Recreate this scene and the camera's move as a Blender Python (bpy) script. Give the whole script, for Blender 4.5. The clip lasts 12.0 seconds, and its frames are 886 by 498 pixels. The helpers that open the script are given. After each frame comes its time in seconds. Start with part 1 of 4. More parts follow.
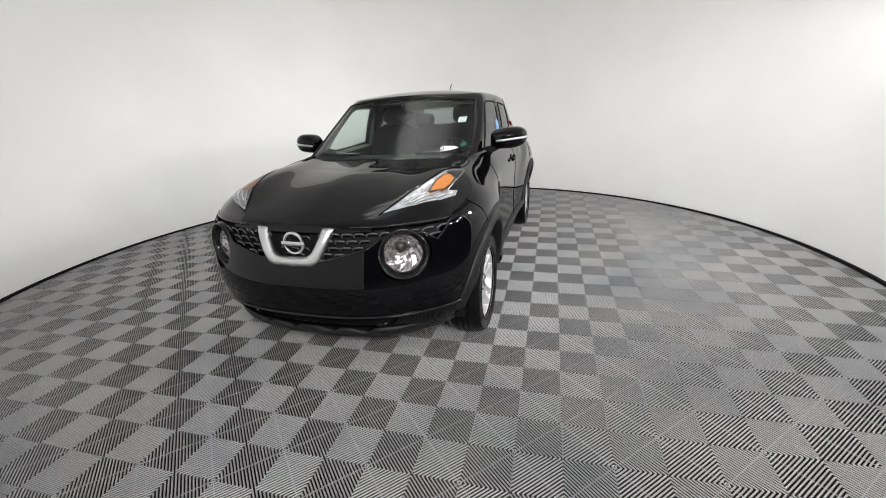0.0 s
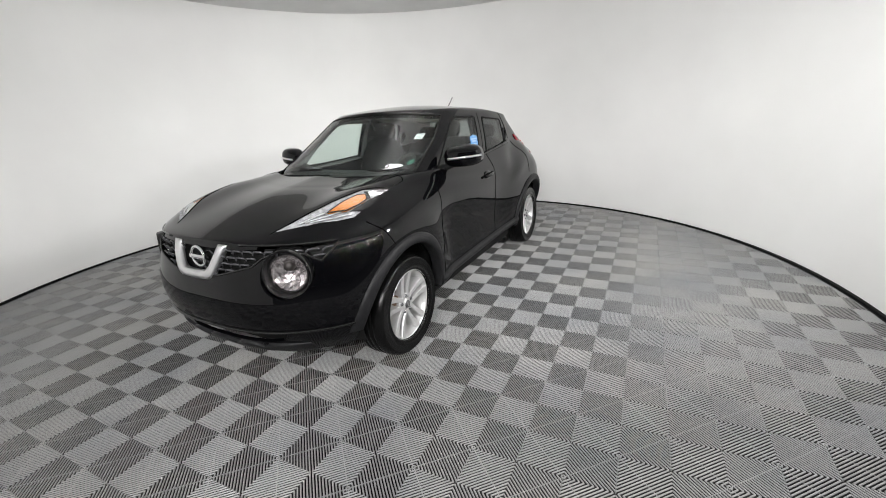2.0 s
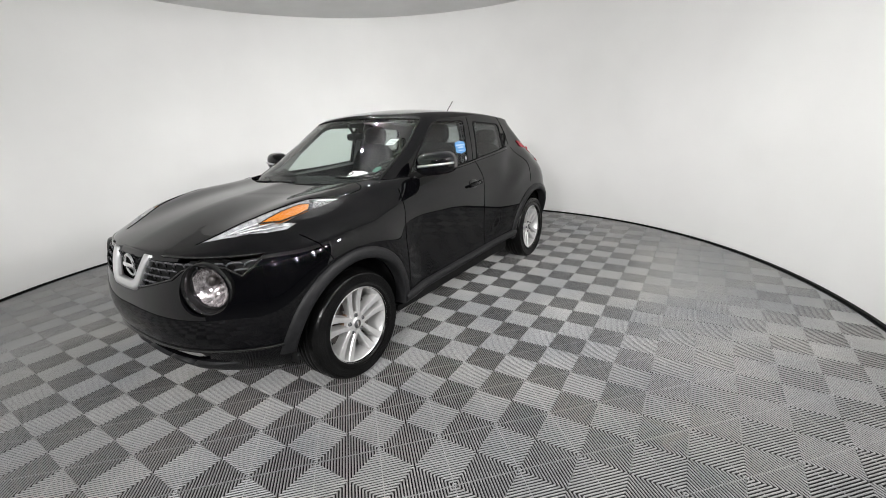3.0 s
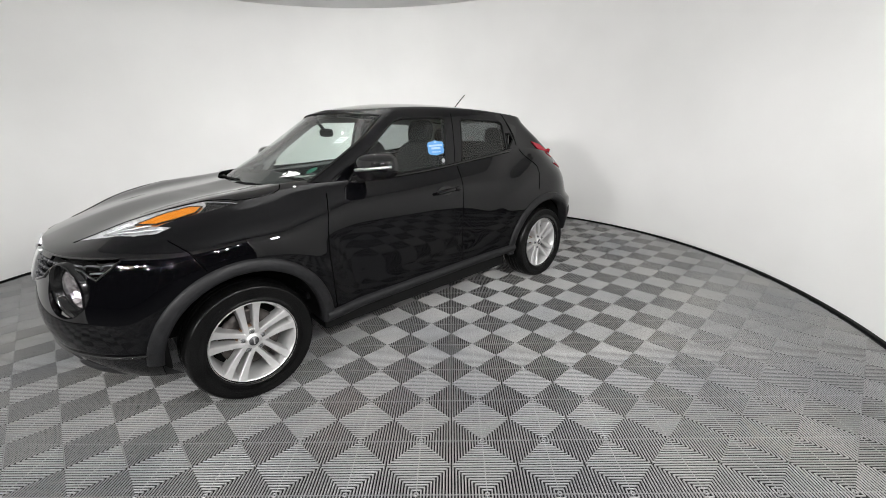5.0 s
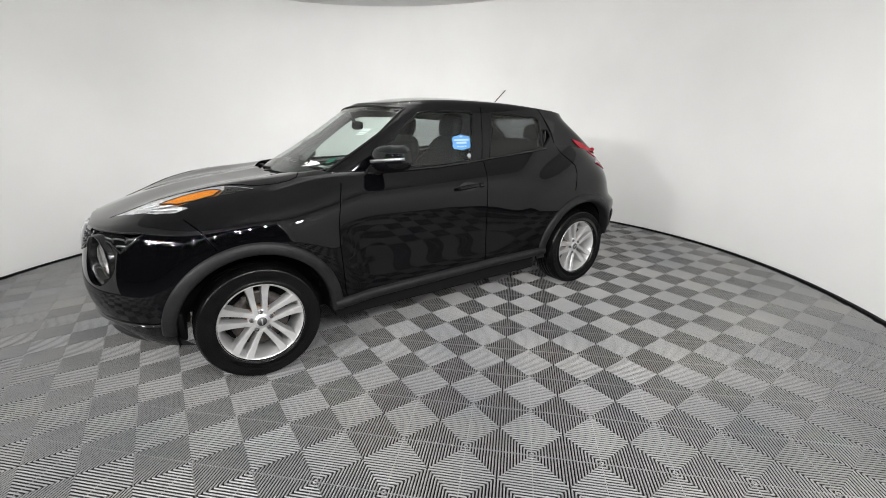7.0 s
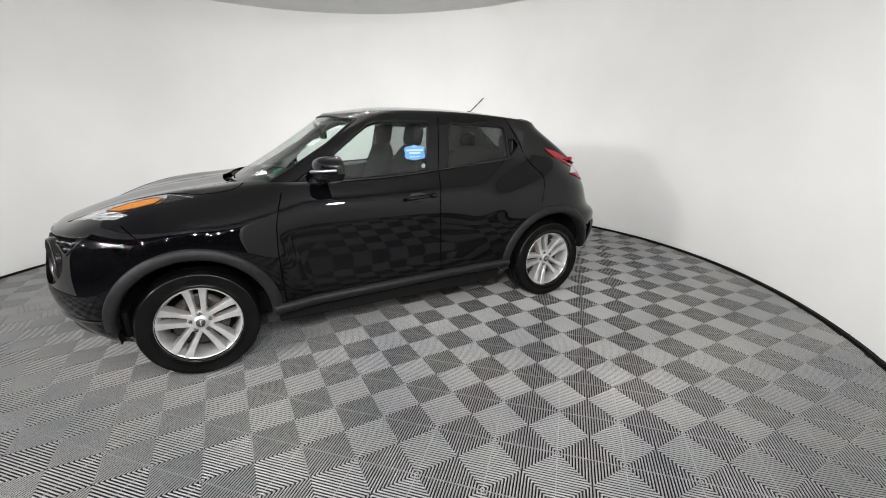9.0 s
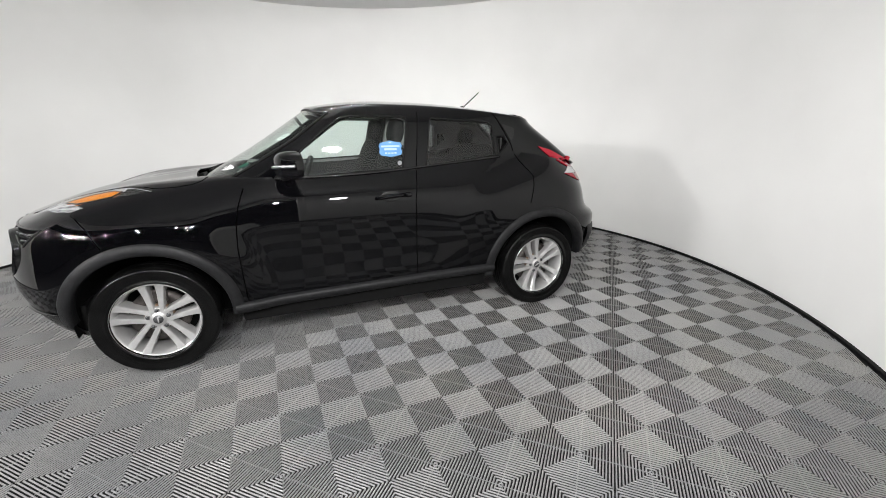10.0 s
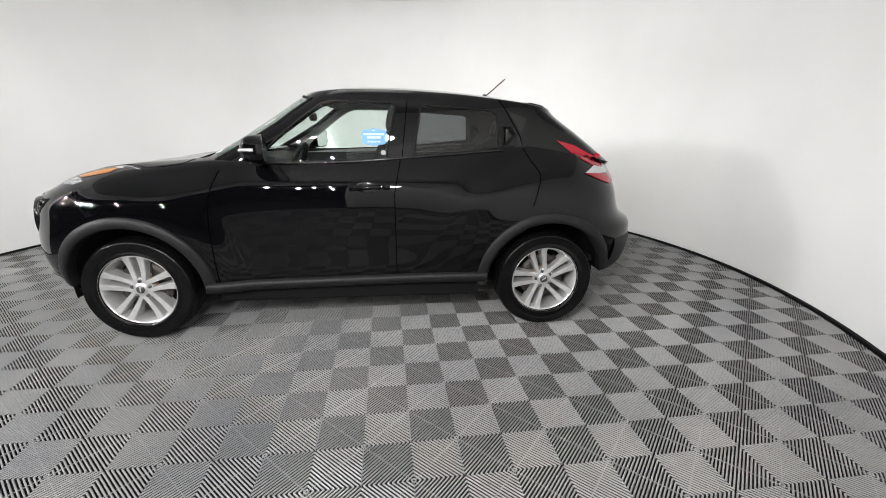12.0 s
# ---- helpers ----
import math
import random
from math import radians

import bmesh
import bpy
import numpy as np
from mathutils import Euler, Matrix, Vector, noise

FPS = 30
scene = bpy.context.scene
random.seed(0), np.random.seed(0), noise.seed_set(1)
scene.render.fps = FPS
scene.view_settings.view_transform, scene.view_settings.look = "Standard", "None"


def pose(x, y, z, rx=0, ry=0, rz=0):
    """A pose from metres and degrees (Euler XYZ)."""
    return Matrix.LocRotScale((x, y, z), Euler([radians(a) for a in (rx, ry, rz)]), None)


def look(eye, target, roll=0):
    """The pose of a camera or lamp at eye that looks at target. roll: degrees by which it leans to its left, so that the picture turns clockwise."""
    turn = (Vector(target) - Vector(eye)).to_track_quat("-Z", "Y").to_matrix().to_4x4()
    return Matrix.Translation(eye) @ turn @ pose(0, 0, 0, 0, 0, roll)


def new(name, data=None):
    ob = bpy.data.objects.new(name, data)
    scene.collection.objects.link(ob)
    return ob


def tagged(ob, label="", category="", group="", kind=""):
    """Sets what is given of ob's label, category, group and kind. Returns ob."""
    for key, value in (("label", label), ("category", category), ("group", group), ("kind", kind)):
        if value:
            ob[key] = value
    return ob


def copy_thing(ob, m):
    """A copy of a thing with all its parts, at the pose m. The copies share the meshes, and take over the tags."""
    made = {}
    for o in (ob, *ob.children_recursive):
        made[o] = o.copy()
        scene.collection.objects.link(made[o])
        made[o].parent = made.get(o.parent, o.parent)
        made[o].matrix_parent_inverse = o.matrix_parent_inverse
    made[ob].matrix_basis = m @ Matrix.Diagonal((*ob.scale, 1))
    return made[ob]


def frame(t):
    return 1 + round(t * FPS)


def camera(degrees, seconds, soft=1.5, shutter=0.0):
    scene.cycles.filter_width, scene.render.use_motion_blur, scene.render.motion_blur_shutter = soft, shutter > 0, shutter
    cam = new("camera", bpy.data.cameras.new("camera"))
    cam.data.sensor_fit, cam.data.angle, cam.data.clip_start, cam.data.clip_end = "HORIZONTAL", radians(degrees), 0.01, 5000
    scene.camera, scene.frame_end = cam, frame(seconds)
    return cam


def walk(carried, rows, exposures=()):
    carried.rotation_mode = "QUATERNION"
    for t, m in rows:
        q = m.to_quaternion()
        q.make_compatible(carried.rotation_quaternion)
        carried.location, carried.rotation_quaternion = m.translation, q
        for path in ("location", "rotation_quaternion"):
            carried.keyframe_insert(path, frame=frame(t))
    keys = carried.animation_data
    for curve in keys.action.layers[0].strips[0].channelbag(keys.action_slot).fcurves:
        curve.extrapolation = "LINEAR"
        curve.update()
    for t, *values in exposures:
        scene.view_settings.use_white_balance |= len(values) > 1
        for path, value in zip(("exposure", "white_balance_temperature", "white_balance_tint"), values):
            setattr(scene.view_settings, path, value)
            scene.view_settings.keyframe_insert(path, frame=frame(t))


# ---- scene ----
# ---- camera ----
cam = camera(95.33, 12.0, 0.9)
# seconds, place in metres, then yaw, pitch and roll in degrees
PATH = [
    (0.0, -3.632, -1.270, 1.405, -72.40, -19.36, -3.10),
    (0.5, -3.476, -1.456, 1.427, -71.97, -18.99, -3.55),
    (1.0, -3.409, -1.685, 1.427, -70.51, -18.81, -3.41),
    (1.5, -3.346, -1.945, 1.450, -65.26, -18.60, -3.15),
    (2.0, -3.185, -2.132, 1.434, -60.96, -18.01, -3.26),
    (2.5, -2.941, -2.297, 1.414, -57.98, -17.42, -3.30),
    (2.7, -2.852, -2.357, 1.404, -57.00, -17.20, -3.22),
    (4.3, -2.038, -2.698, 1.395, -44.42, -17.34, -1.97),
    (4.5, -1.948, -2.754, 1.390, -43.62, -17.48, -1.92),
    (5.0, -1.759, -2.880, 1.395, -41.31, -17.35, -1.69),
    (5.5, -1.631, -2.894, 1.364, -36.90, -17.22, -1.14),
    (6.0, -1.583, -2.881, 1.342, -34.44, -17.16, -0.94),
    (6.5, -1.551, -2.927, 1.337, -33.22, -17.15, -0.84),
    (7.0, -1.486, -3.017, 1.345, -32.12, -17.10, -0.77),
    (7.2, -1.452, -3.052, 1.352, -31.85, -17.08, -0.77),
    (9.0, -0.915, -3.315, 1.395, -25.74, -16.83, -0.84),
    (9.5, -0.695, -3.324, 1.390, -24.10, -17.00, -0.66),
    (10.0, -0.498, -3.317, 1.371, -21.07, -17.00, -0.40),
    (10.5, -0.287, -3.302, 1.375, -18.33, -17.00, -0.32),
    (11.0, -0.083, -3.294, 1.379, -12.88, -17.18, 0.10),
    (11.5, 0.133, -3.246, 1.370, -8.98, -17.58, 0.48),
    (12.0, 0.337, -3.232, 1.304, -5.78, -17.13, 0.60),
]
walk(cam, [(t, pose(x, y, z, 90 + pitch, 0, yaw) @ pose(0, 0, 0, 0, 0, roll)) for t, x, y, z, yaw, pitch, roll in PATH],
     exposures=((0.0, -0.18), (2.5, -0.17), (5.0, -0.10), (9.0, -0.05), (12.0, 0.06)))

# ---- the round booth, in numbers ----
CX, CY, RADIUS, HEIGHT = -0.167, 0.098, 3.647, 3.09    # centre and radius of the floor, height of the wall
OPEN_FROM, OPEN_TO = 187.0, 266.5                     # the booth's mouth, in degrees round the centre
TILE, TILE_TURN = 0.19968, 2.211                      # a quarter of a floor tile, and its turn
TILE_X, TILE_Y = -0.4553, -1.6410                      # a corner at which the ribs close to squares


# ---- world and lamps ----
world = bpy.data.worlds.new("hall_darkness")
world.use_nodes = True
world.node_tree.nodes["Background"].inputs[0].default_value = (0.006, 0.0063, 0.007, 1)
world.node_tree.nodes["Background"].inputs[1].default_value = 1.0
scene.world = world


def lamp(name, kind, m, power, size=0.3, size_y=None, colour=(1, 1, 1), spread=180, shape="RECTANGLE"):
    data = bpy.data.lights.new(name, kind)
    data.energy, data.color = power, colour
    if kind == "AREA":
        data.shape, data.size, data.size_y, data.spread = shape, size, size_y or size, radians(spread)
    ob = new(name, data)
    ob.matrix_world = m
    return ob


def polar(radius, degrees, z):
    a = radians(degrees)
    return (CX + radius * math.cos(a), CY + radius * math.sin(a), z)


# two groups of three studio lamps on stands, in and before the booth's mouth
for around, away, height, power in ((202, 5.0, 2.40, 33), (206, 5.1, 2.25, 33), (210, 5.0, 2.40, 33), (251, 3.95, 2.2, 17), (257, 3.8, 2.0, 17), (263, 3.85, 2.25, 17)):
    lamp("studio_lamp", "AREA", look(polar(away, around, height), (CX, CY, 1.35)), power, 0.06, 0.06, (1, 0.997, 0.995), 150, "DISK")
# a broad lamp on the booth's wall beside the mouth
lamp("wall_lamp", "AREA", look((0.12, -3.45, 2.16), (0.3, 0.0, 0.4)), 30, 0.24, 0.24, (1, 0.997, 0.995), 170, "DISK")
# two rows of lamps under the hall's ceiling, outside the mouth
for row, radius in enumerate((6.0, 7.8)):
    for k in range(6):
        lamp("hall_lamp", "AREA", look(polar(radius, 184 + 15.0 * k + 3 * row, 2.95), (CX, CY, 0.5)), 26, 0.08, 0.08, (1, 0.997, 0.995), shape="DISK")
# an added ring of unseen fill spots under the booth's ceiling, turned across to the far wall: some to its foot, some to
# its middle
FILL_LOW, FILL_HIGH = (110, 0, 85, 44, 55, 0), (87, 33, 84, 42, 72, 140)
for k in range(18):
    around = -88 + 20.0 * k
    for power, aim, cone in ((FILL_LOW[k // 3], 0.2, 60), (FILL_HIGH[k // 3], 1.7, 80)):
        if power:
            fill_lamp = lamp("fill_spot", "SPOT", look(polar(-0.9, around, HEIGHT - 0.06), polar(RADIUS, around, aim)), power, colour=(1, 0.997, 0.995))
            fill_lamp.data.spot_size, fill_lamp.data.spot_blend, fill_lamp.data.shadow_soft_size = radians(cone), 1.0, 0.012


# ---- materials ----
def material(name, colour, rough=0.5, metal=0.0, **more):
    m = bpy.data.materials.new(name)
    m.use_nodes = True
    b = m.node_tree.nodes["Principled BSDF"]
    b.inputs["Base Color"].default_value = (*colour, 1)
    b.inputs["Roughness"].default_value = rough
    b.inputs["Metallic"].default_value = metal
    for key, value in more.items():
        b.inputs[key.replace("_", " ")].default_value = value
    return m


def vary(m, low, high, scale=20.0, detail=4.0, bump=0.0, bump_scale=None, rough=None, source="Object"):
    """Mottle a material's colour between two shades, with relief and uneven gloss."""
    n, l = m.node_tree.nodes, m.node_tree.links
    b = n["Principled BSDF"]
    if source == "World":
        co, source = n.new("ShaderNodeNewGeometry"), "Position"
    else:
        co = n.new("ShaderNodeTexCoord")
    tex = n.new("ShaderNodeTexNoise")
    tex.inputs["Scale"].default_value, tex.inputs["Detail"].default_value = scale, detail
    l.new(co.outputs[source], tex.inputs["Vector"])
    ramp = n.new("ShaderNodeValToRGB")
    ramp.color_ramp.elements[0].position, ramp.color_ramp.elements[1].position = 0.3, 0.7
    ramp.color_ramp.elements[0].color, ramp.color_ramp.elements[1].color = (*low, 1), (*high, 1)
    l.new(tex.outputs["Fac"], ramp.inputs["Fac"])
    l.new(ramp.outputs["Color"], b.inputs["Base Color"])
    if rough:
        span = n.new("ShaderNodeMapRange")
        span.inputs["To Min"].default_value, span.inputs["To Max"].default_value = rough
        l.new(tex.outputs["Fac"], span.inputs["Value"])
        l.new(span.outputs["Result"], b.inputs["Roughness"])
    if bump:
        grain = n.new("ShaderNodeTexNoise")
        grain.inputs["Scale"].default_value, grain.inputs["Detail"].default_value = bump_scale or scale * 8, 3.0
        l.new(co.outputs[source], grain.inputs["Vector"])
        relief = n.new("ShaderNodeBump")
        relief.inputs["Strength"].default_value, relief.inputs["Distance"].default_value = bump, 0.002
        l.new(grain.outputs["Fac"], relief.inputs["Height"])
        l.new(relief.outputs["Normal"], b.inputs["Normal"])
    return m


WALL = vary(material("white_wall_paint", (0.8, 0.8, 0.78), 0.45), (0.74, 0.735, 0.72), (0.80, 0.795, 0.78), 0.9, 3.0, 0.12, 90, (0.5, 0.62))
CEILING = vary(material("ceiling_grey", (0.4, 0.4, 0.4), 0.8), (0.68, 0.68, 0.675), (0.74, 0.74, 0.735), 2.0, 3.0)
RIB = vary(material("grey_tile_plastic", (0.2, 0.2, 0.2), 0.45), (0.185, 0.189, 0.197), (0.268, 0.262, 0.252), 1.3, 5.0, 0.0, None, (0.30, 0.45), "World")
# rib sides: tile plastic darkened, the shade between ribs put into its colour
RIB_SHADE = vary(material("shaded_rib_side", (0.06, 0.06, 0.06), 0.7, 0.0, Specular_IOR_Level=0.2), (0.030, 0.031, 0.032), (0.052, 0.051, 0.049), 1.3, 5.0, source="World")
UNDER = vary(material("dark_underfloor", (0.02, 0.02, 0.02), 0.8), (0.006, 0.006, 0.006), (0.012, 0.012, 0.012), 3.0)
BLACK_TRIM = material("black_rubber_trim", (0.006, 0.006, 0.006), 0.6, 0.0, Specular_IOR_Level=0.12)
HALL = vary(material("dark_hall_wall", (0.05, 0.05, 0.055), 0.8), (0.012, 0.012, 0.014), (0.024, 0.024, 0.026), 0.7)
PAINT = material("black_car_paint", (0.0015, 0.0015, 0.0019), 0.5, 0.0, Specular_IOR_Level=0.0, Coat_Weight=1.0, Coat_Roughness=0.022, Coat_IOR=1.40)
GAP = material("dark_panel_gap", (0.001, 0.001, 0.001), 0.9, 0.0, Specular_IOR_Level=0.0)
PLASTIC = vary(material("grained_black_plastic", (0.025, 0.025, 0.026), 0.5, 0.0, Specular_IOR_Level=0.2), (0.008, 0.008, 0.0085), (0.015, 0.015, 0.016), 30, 4, 0.25, 900, (0.40, 0.52))
RUBBER = vary(material("tyre_rubber", (0.012, 0.012, 0.012), 0.45, 0.0, Specular_IOR_Level=0.2), (0.002, 0.002, 0.002), (0.005, 0.005, 0.005), 12, 4, 0.1, 400, (0.16, 0.30))
ALLOY = vary(material("silver_alloy", (0.62, 0.62, 0.63), 0.34, 0.55), (0.50, 0.495, 0.49), (0.61, 0.605, 0.60), 14, 3, 0, None, (0.28, 0.40))
DARK_METAL = vary(material("dark_iron", (0.1, 0.09, 0.085), 0.5, 0.7), (0.03, 0.026, 0.024), (0.11, 0.098, 0.092), 25, 4)
NUT = vary(material("grey_wheel_nut", (0.2, 0.2, 0.2), 0.4, 0.8), (0.06, 0.06, 0.063), (0.16, 0.16, 0.165), 60, 3)
RUST = vary(material("brake_rust", (0.2, 0.12, 0.07), 0.6, 0.4), (0.12, 0.07, 0.045), (0.28, 0.2, 0.14), 40, 5)
CHROME = material("chrome", (0.82, 0.82, 0.83), 0.09, 1.0)
SATIN = material("satin_chrome", (0.78, 0.78, 0.79), 0.3, 1.0)


def pane(name, tint):
    """Thin glass: it lets tinted light through and mirrors by Fresnel."""
    m = bpy.data.materials.new(name)
    m.use_nodes = True
    n, l = m.node_tree.nodes, m.node_tree.links
    n.remove(n["Principled BSDF"])
    see, shine, face, mix = n.new("ShaderNodeBsdfTransparent"), n.new("ShaderNodeBsdfGlossy"), n.new("ShaderNodeLayerWeight"), n.new("ShaderNodeMixShader")
    see.inputs["Color"].default_value = (*tint, 1)
    shine.inputs["Roughness"].default_value = 0.01
    power, scale = n.new("ShaderNodeMath"), n.new("ShaderNodeMath")
    power.operation, scale.operation = "POWER", "MULTIPLY_ADD"
    face.inputs["Blend"].default_value, power.inputs[1].default_value = 0.5, 5.0
    scale.inputs[1].default_value, scale.inputs[2].default_value = 0.9, 0.05
    l.new(face.outputs["Facing"], power.inputs[0])
    l.new(power.outputs[0], scale.inputs[0])
    l.new(scale.outputs[0], mix.inputs["Fac"])
    l.new(see.outputs[0], mix.inputs[1])
    l.new(shine.outputs[0], mix.inputs[2])
    l.new(mix.outputs[0], n["Material Output"].inputs["Surface"])
    return m


GLASS = pane("clear_window_glass", (0.82, 0.89, 0.86))
TINTED = pane("dark_tinted_glass", (0.34, 0.36, 0.36))
LENS = pane("clear_lamp_lens", (0.93, 0.94, 0.95))
SEAT_CLOTH = vary(material("black_seat_cloth", (0.02, 0.02, 0.02), 0.85, 0.0, Specular_IOR_Level=0.1), (0.006, 0.006, 0.0065), (0.013, 0.013, 0.0135), 60, 3, 0.3, 600)
DASH = vary(material("dark_dashboard", (0.03, 0.03, 0.032), 0.55, 0.0, Specular_IOR_Level=0.2), (0.009, 0.009, 0.010), (0.016, 0.016, 0.017), 40, 3, 0.2, 500)
LINING = vary(material("grey_lining_fabric", (0.2, 0.2, 0.2), 0.9, 0.0, Specular_IOR_Level=0.1), (0.15, 0.15, 0.148), (0.20, 0.20, 0.197), 40, 3, 0.2, 500)
AMBER = vary(material("amber_reflector", (0.5, 0.12, 0.004), 0.5, 0.0, Specular_IOR_Level=0.2), (0.36, 0.105, 0.003), (0.52, 0.175, 0.006), 60, 2, 0.3, 250)
RED = material("red_reflector", (0.30, 0.008, 0.02), 0.15)
WHITE_PLASTIC = material("white_lamp_plastic", (0.45, 0.45, 0.46), 0.25)
LAMP_TRAY = vary(material("frosted_lamp_tray", (0.5, 0.5, 0.52), 0.32, 0.0), (0.17, 0.17, 0.175), (0.36, 0.36, 0.37), 38, 3, 0.3, 120, (0.15, 0.4))
LAMP_BOWL = vary(material("faceted_lamp_bowl", (0.5, 0.45, 0.45), 0.3, 0.85), (0.24, 0.21, 0.21), (0.78, 0.72, 0.72), 55, 2, 0.0, None, (0.10, 0.30))
GRILLE = material("grey_grille_plastic", (0.075, 0.075, 0.08), 0.22, 0.5)
GLOSS_BLACK = material("gloss_black_plastic", (0.008, 0.008, 0.008), 0.12)


# ---- building helpers ----
def even_normals(me, whole):
    """Shade a cut panel with the normals of the whole skin that it was cut from; rims and the inner side keep their own."""
    tree, cos, normals, faces = whole
    given = [None] * len(me.loops)
    for f in me.polygons:
        for k in f.loop_indices:
            co = me.vertices[me.loops[k].vertex_index].co
            p, _n, i, gap = tree.find_nearest(co)
            given[k] = Vector((0, 0, 0))
            if gap < 0.002:
                weights = interpolate.poly_3d_calc([cos[j] for j in faces[i]], p)
                n = sum((normals[j] * w for j, w in zip(faces[i], weights)), Vector((0, 0, 0)))
                if n.length > 0.1 and n.dot(f.normal) > 0.6 * n.length:
                    given[k] = n.normalized()
    me.normals_split_custom_set(given)


def part(name, bm, mat, parent=None, label="", smooth=False, turned=True, whole=None):
    """Link a bmesh as one mesh object under a thing or a part."""
    me = bpy.data.meshes.new(name)
    if turned:
        bmesh.ops.recalc_face_normals(bm, faces=bm.faces)
    bm.to_mesh(me)
    bm.free()
    me.materials.append(mat)
    if smooth:
        for f in me.polygons:
            f.use_smooth = True
    if whole:
        even_normals(me, whole)
    ob = new(name, me)
    if parent is not None:
        ob.parent = parent
    if label:
        tagged(ob, label)
    return ob


def mesh_from(verts, faces):
    bm = bmesh.new()
    vs = [bm.verts.new(v) for v in verts]
    for f in faces:
        try:
            bm.faces.new([vs[i] for i in f])
        except ValueError:
            pass
    return bm


def box(x0, x1, y0, y1, z0, z1, bevel=0.0, segments=2):
    bm = bmesh.new()
    bmesh.ops.create_cube(bm, size=1, matrix=Matrix.Translation(((x0 + x1) / 2, (y0 + y1) / 2, (z0 + z1) / 2)) @ Matrix.Diagonal((x1 - x0, y1 - y0, z1 - z0, 1)))
    if bevel:
        bmesh.ops.bevel(bm, geom=bm.edges[:], offset=bevel, segments=segments, profile=0.6, affect="EDGES")
    return bm


def join(*bms):
    """All these bmeshes as one."""
    out = bmesh.new()
    for bm in bms:
        me = bpy.data.meshes.new("joined")
        bm.to_mesh(me)
        bm.free()
        out.from_mesh(me)
        bpy.data.meshes.remove(me)
    return out


def arc_wall(r0, r1, z0, z1, a0, a1, n):
    """A curved wall: a ring sector with thickness, with an extra line of points close to each rim."""
    verts, faces, e = [], [], 0.002
    section = ((r0, z0), (r1, z0), (r1, z0 + e), (r1, z1 - e), (r1, z1), (r0, z1), (r0, z1 - e), (r0, z0 + e))
    for i in range(n + 1):
        verts += [polar(r, a0 + (a1 - a0) * i / n, z) for r, z in section]
    for i in range(n):
        faces += [(i * 8 + k, i * 8 + (k + 1) % 8, i * 8 + 8 + (k + 1) % 8, i * 8 + 8 + k) for k in range(8)]
    faces += [tuple(range(8)), tuple(range(n * 8, n * 8 + 8))]
    return mesh_from(verts, faces)


# ---- the booth ----
wall = part("wall_round", arc_wall(RADIUS + 0.03, RADIUS + 0.15, 0, HEIGHT, OPEN_TO - 360, OPEN_FROM, 160), WALL, smooth=False)
tagged(wall, "smooth white curved studio wall round the car", "wall", kind="structure")
for f in wall.data.polygons:
    f.use_smooth = abs(f.normal.z) < 0.5
beam = part("wall_over_mouth", arc_wall(RADIUS + 0.03, RADIUS + 0.15, 2.5, HEIGHT, OPEN_FROM, OPEN_TO, 60), WALL)
tagged(beam, "white curved wall above the booth's open mouth", "wall", kind="structure")
for f in beam.data.polygons:
    f.use_smooth = abs(f.normal.z) < 0.5
base = part("baseboard", arc_wall(RADIUS + 0.004, RADIUS + 0.028, 0, 0.016, OPEN_TO - 360, OPEN_FROM, 160), BLACK_TRIM)
tagged(base, "thin black edging where the floor meets the wall", "baseboard", kind="structure")


def disc(r, z0, z1, n=160):
    bm = bmesh.new()
    bmesh.ops.create_cone(bm, cap_ends=True, segments=n, radius1=r, radius2=r, depth=z1 - z0, matrix=Matrix.Translation((CX, CY, (z0 + z1) / 2)))
    return bm


ceiling = part("ceiling", disc(RADIUS + 0.2, HEIGHT, HEIGHT + 0.1), CEILING)
tagged(ceiling, "plain grey ceiling over the round booth", "ceiling", kind="structure")
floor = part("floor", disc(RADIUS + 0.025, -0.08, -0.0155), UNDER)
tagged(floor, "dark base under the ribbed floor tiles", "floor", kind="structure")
# the hall outside the booth's mouth
hall_floor = part("floor_hall", box(-9, 6, -9, 7, -0.3, -0.081), HALL)
tagged(hall_floor, "dark concrete floor of the hall outside the booth", "floor", kind="structure")
for name, shape in (("wall_hall_west", (-9.2, -9, -9, 7, -0.3, 5)), ("wall_hall_east", (6, 6.2, -9, 7, -0.3, 5)),
                    ("wall_hall_south", (-9, 6, -9.2, -9, -0.3, 5)), ("wall_hall_north", (-9, 6, 7, 7.2, -0.3, 5))):
    tagged(part(name, box(*shape), HALL), "dark wall of the hall outside the booth", "wall", kind="structure")
tagged(part("ceiling_hall", box(-9.2, 6.2, -9.2, 7.2, 5, 5.2), HALL), "dark ceiling of the hall outside the booth", "ceiling", kind="structure")


# ---- the ribbed floor tiles ----
RIBS, RIB_WIDE, RIB_DEEP = 22, 0.0070, 0.013


def rib_strips(ci, cj):
    """The ribs and the spine of one quarter tile in tile units: two end points and a half width each."""
    step = math.sqrt(2) * TILE / RIBS
    odd = (ci + cj) % 2
    out = []
    for k in range(RIBS):
        d = (k + 0.5) * step
        run = min(d, math.sqrt(2) * TILE - d) - 0.0003
        a = d / math.sqrt(2)
        across = run / math.sqrt(2)
        p, q = (a - across, a + across), (a + across, a - across)
        if odd:
            p, q = (TILE - p[0], p[1]), (TILE - q[0], q[1])
        out.append((p, q, RIB_WIDE / 2, 0.0))
    s, e = (0.004, 0.004), (TILE - 0.004, TILE - 0.004)
    if odd:
        s, e = (TILE - s[0], s[1]), (TILE - e[0], e[1])
    out.append((s, e, 0.0022, -0.0035))
    return [((p[0] + ci * TILE, p[1] + cj * TILE), (q[0] + ci * TILE, q[1] + cj * TILE), h, z) for p, q, h, z in out]


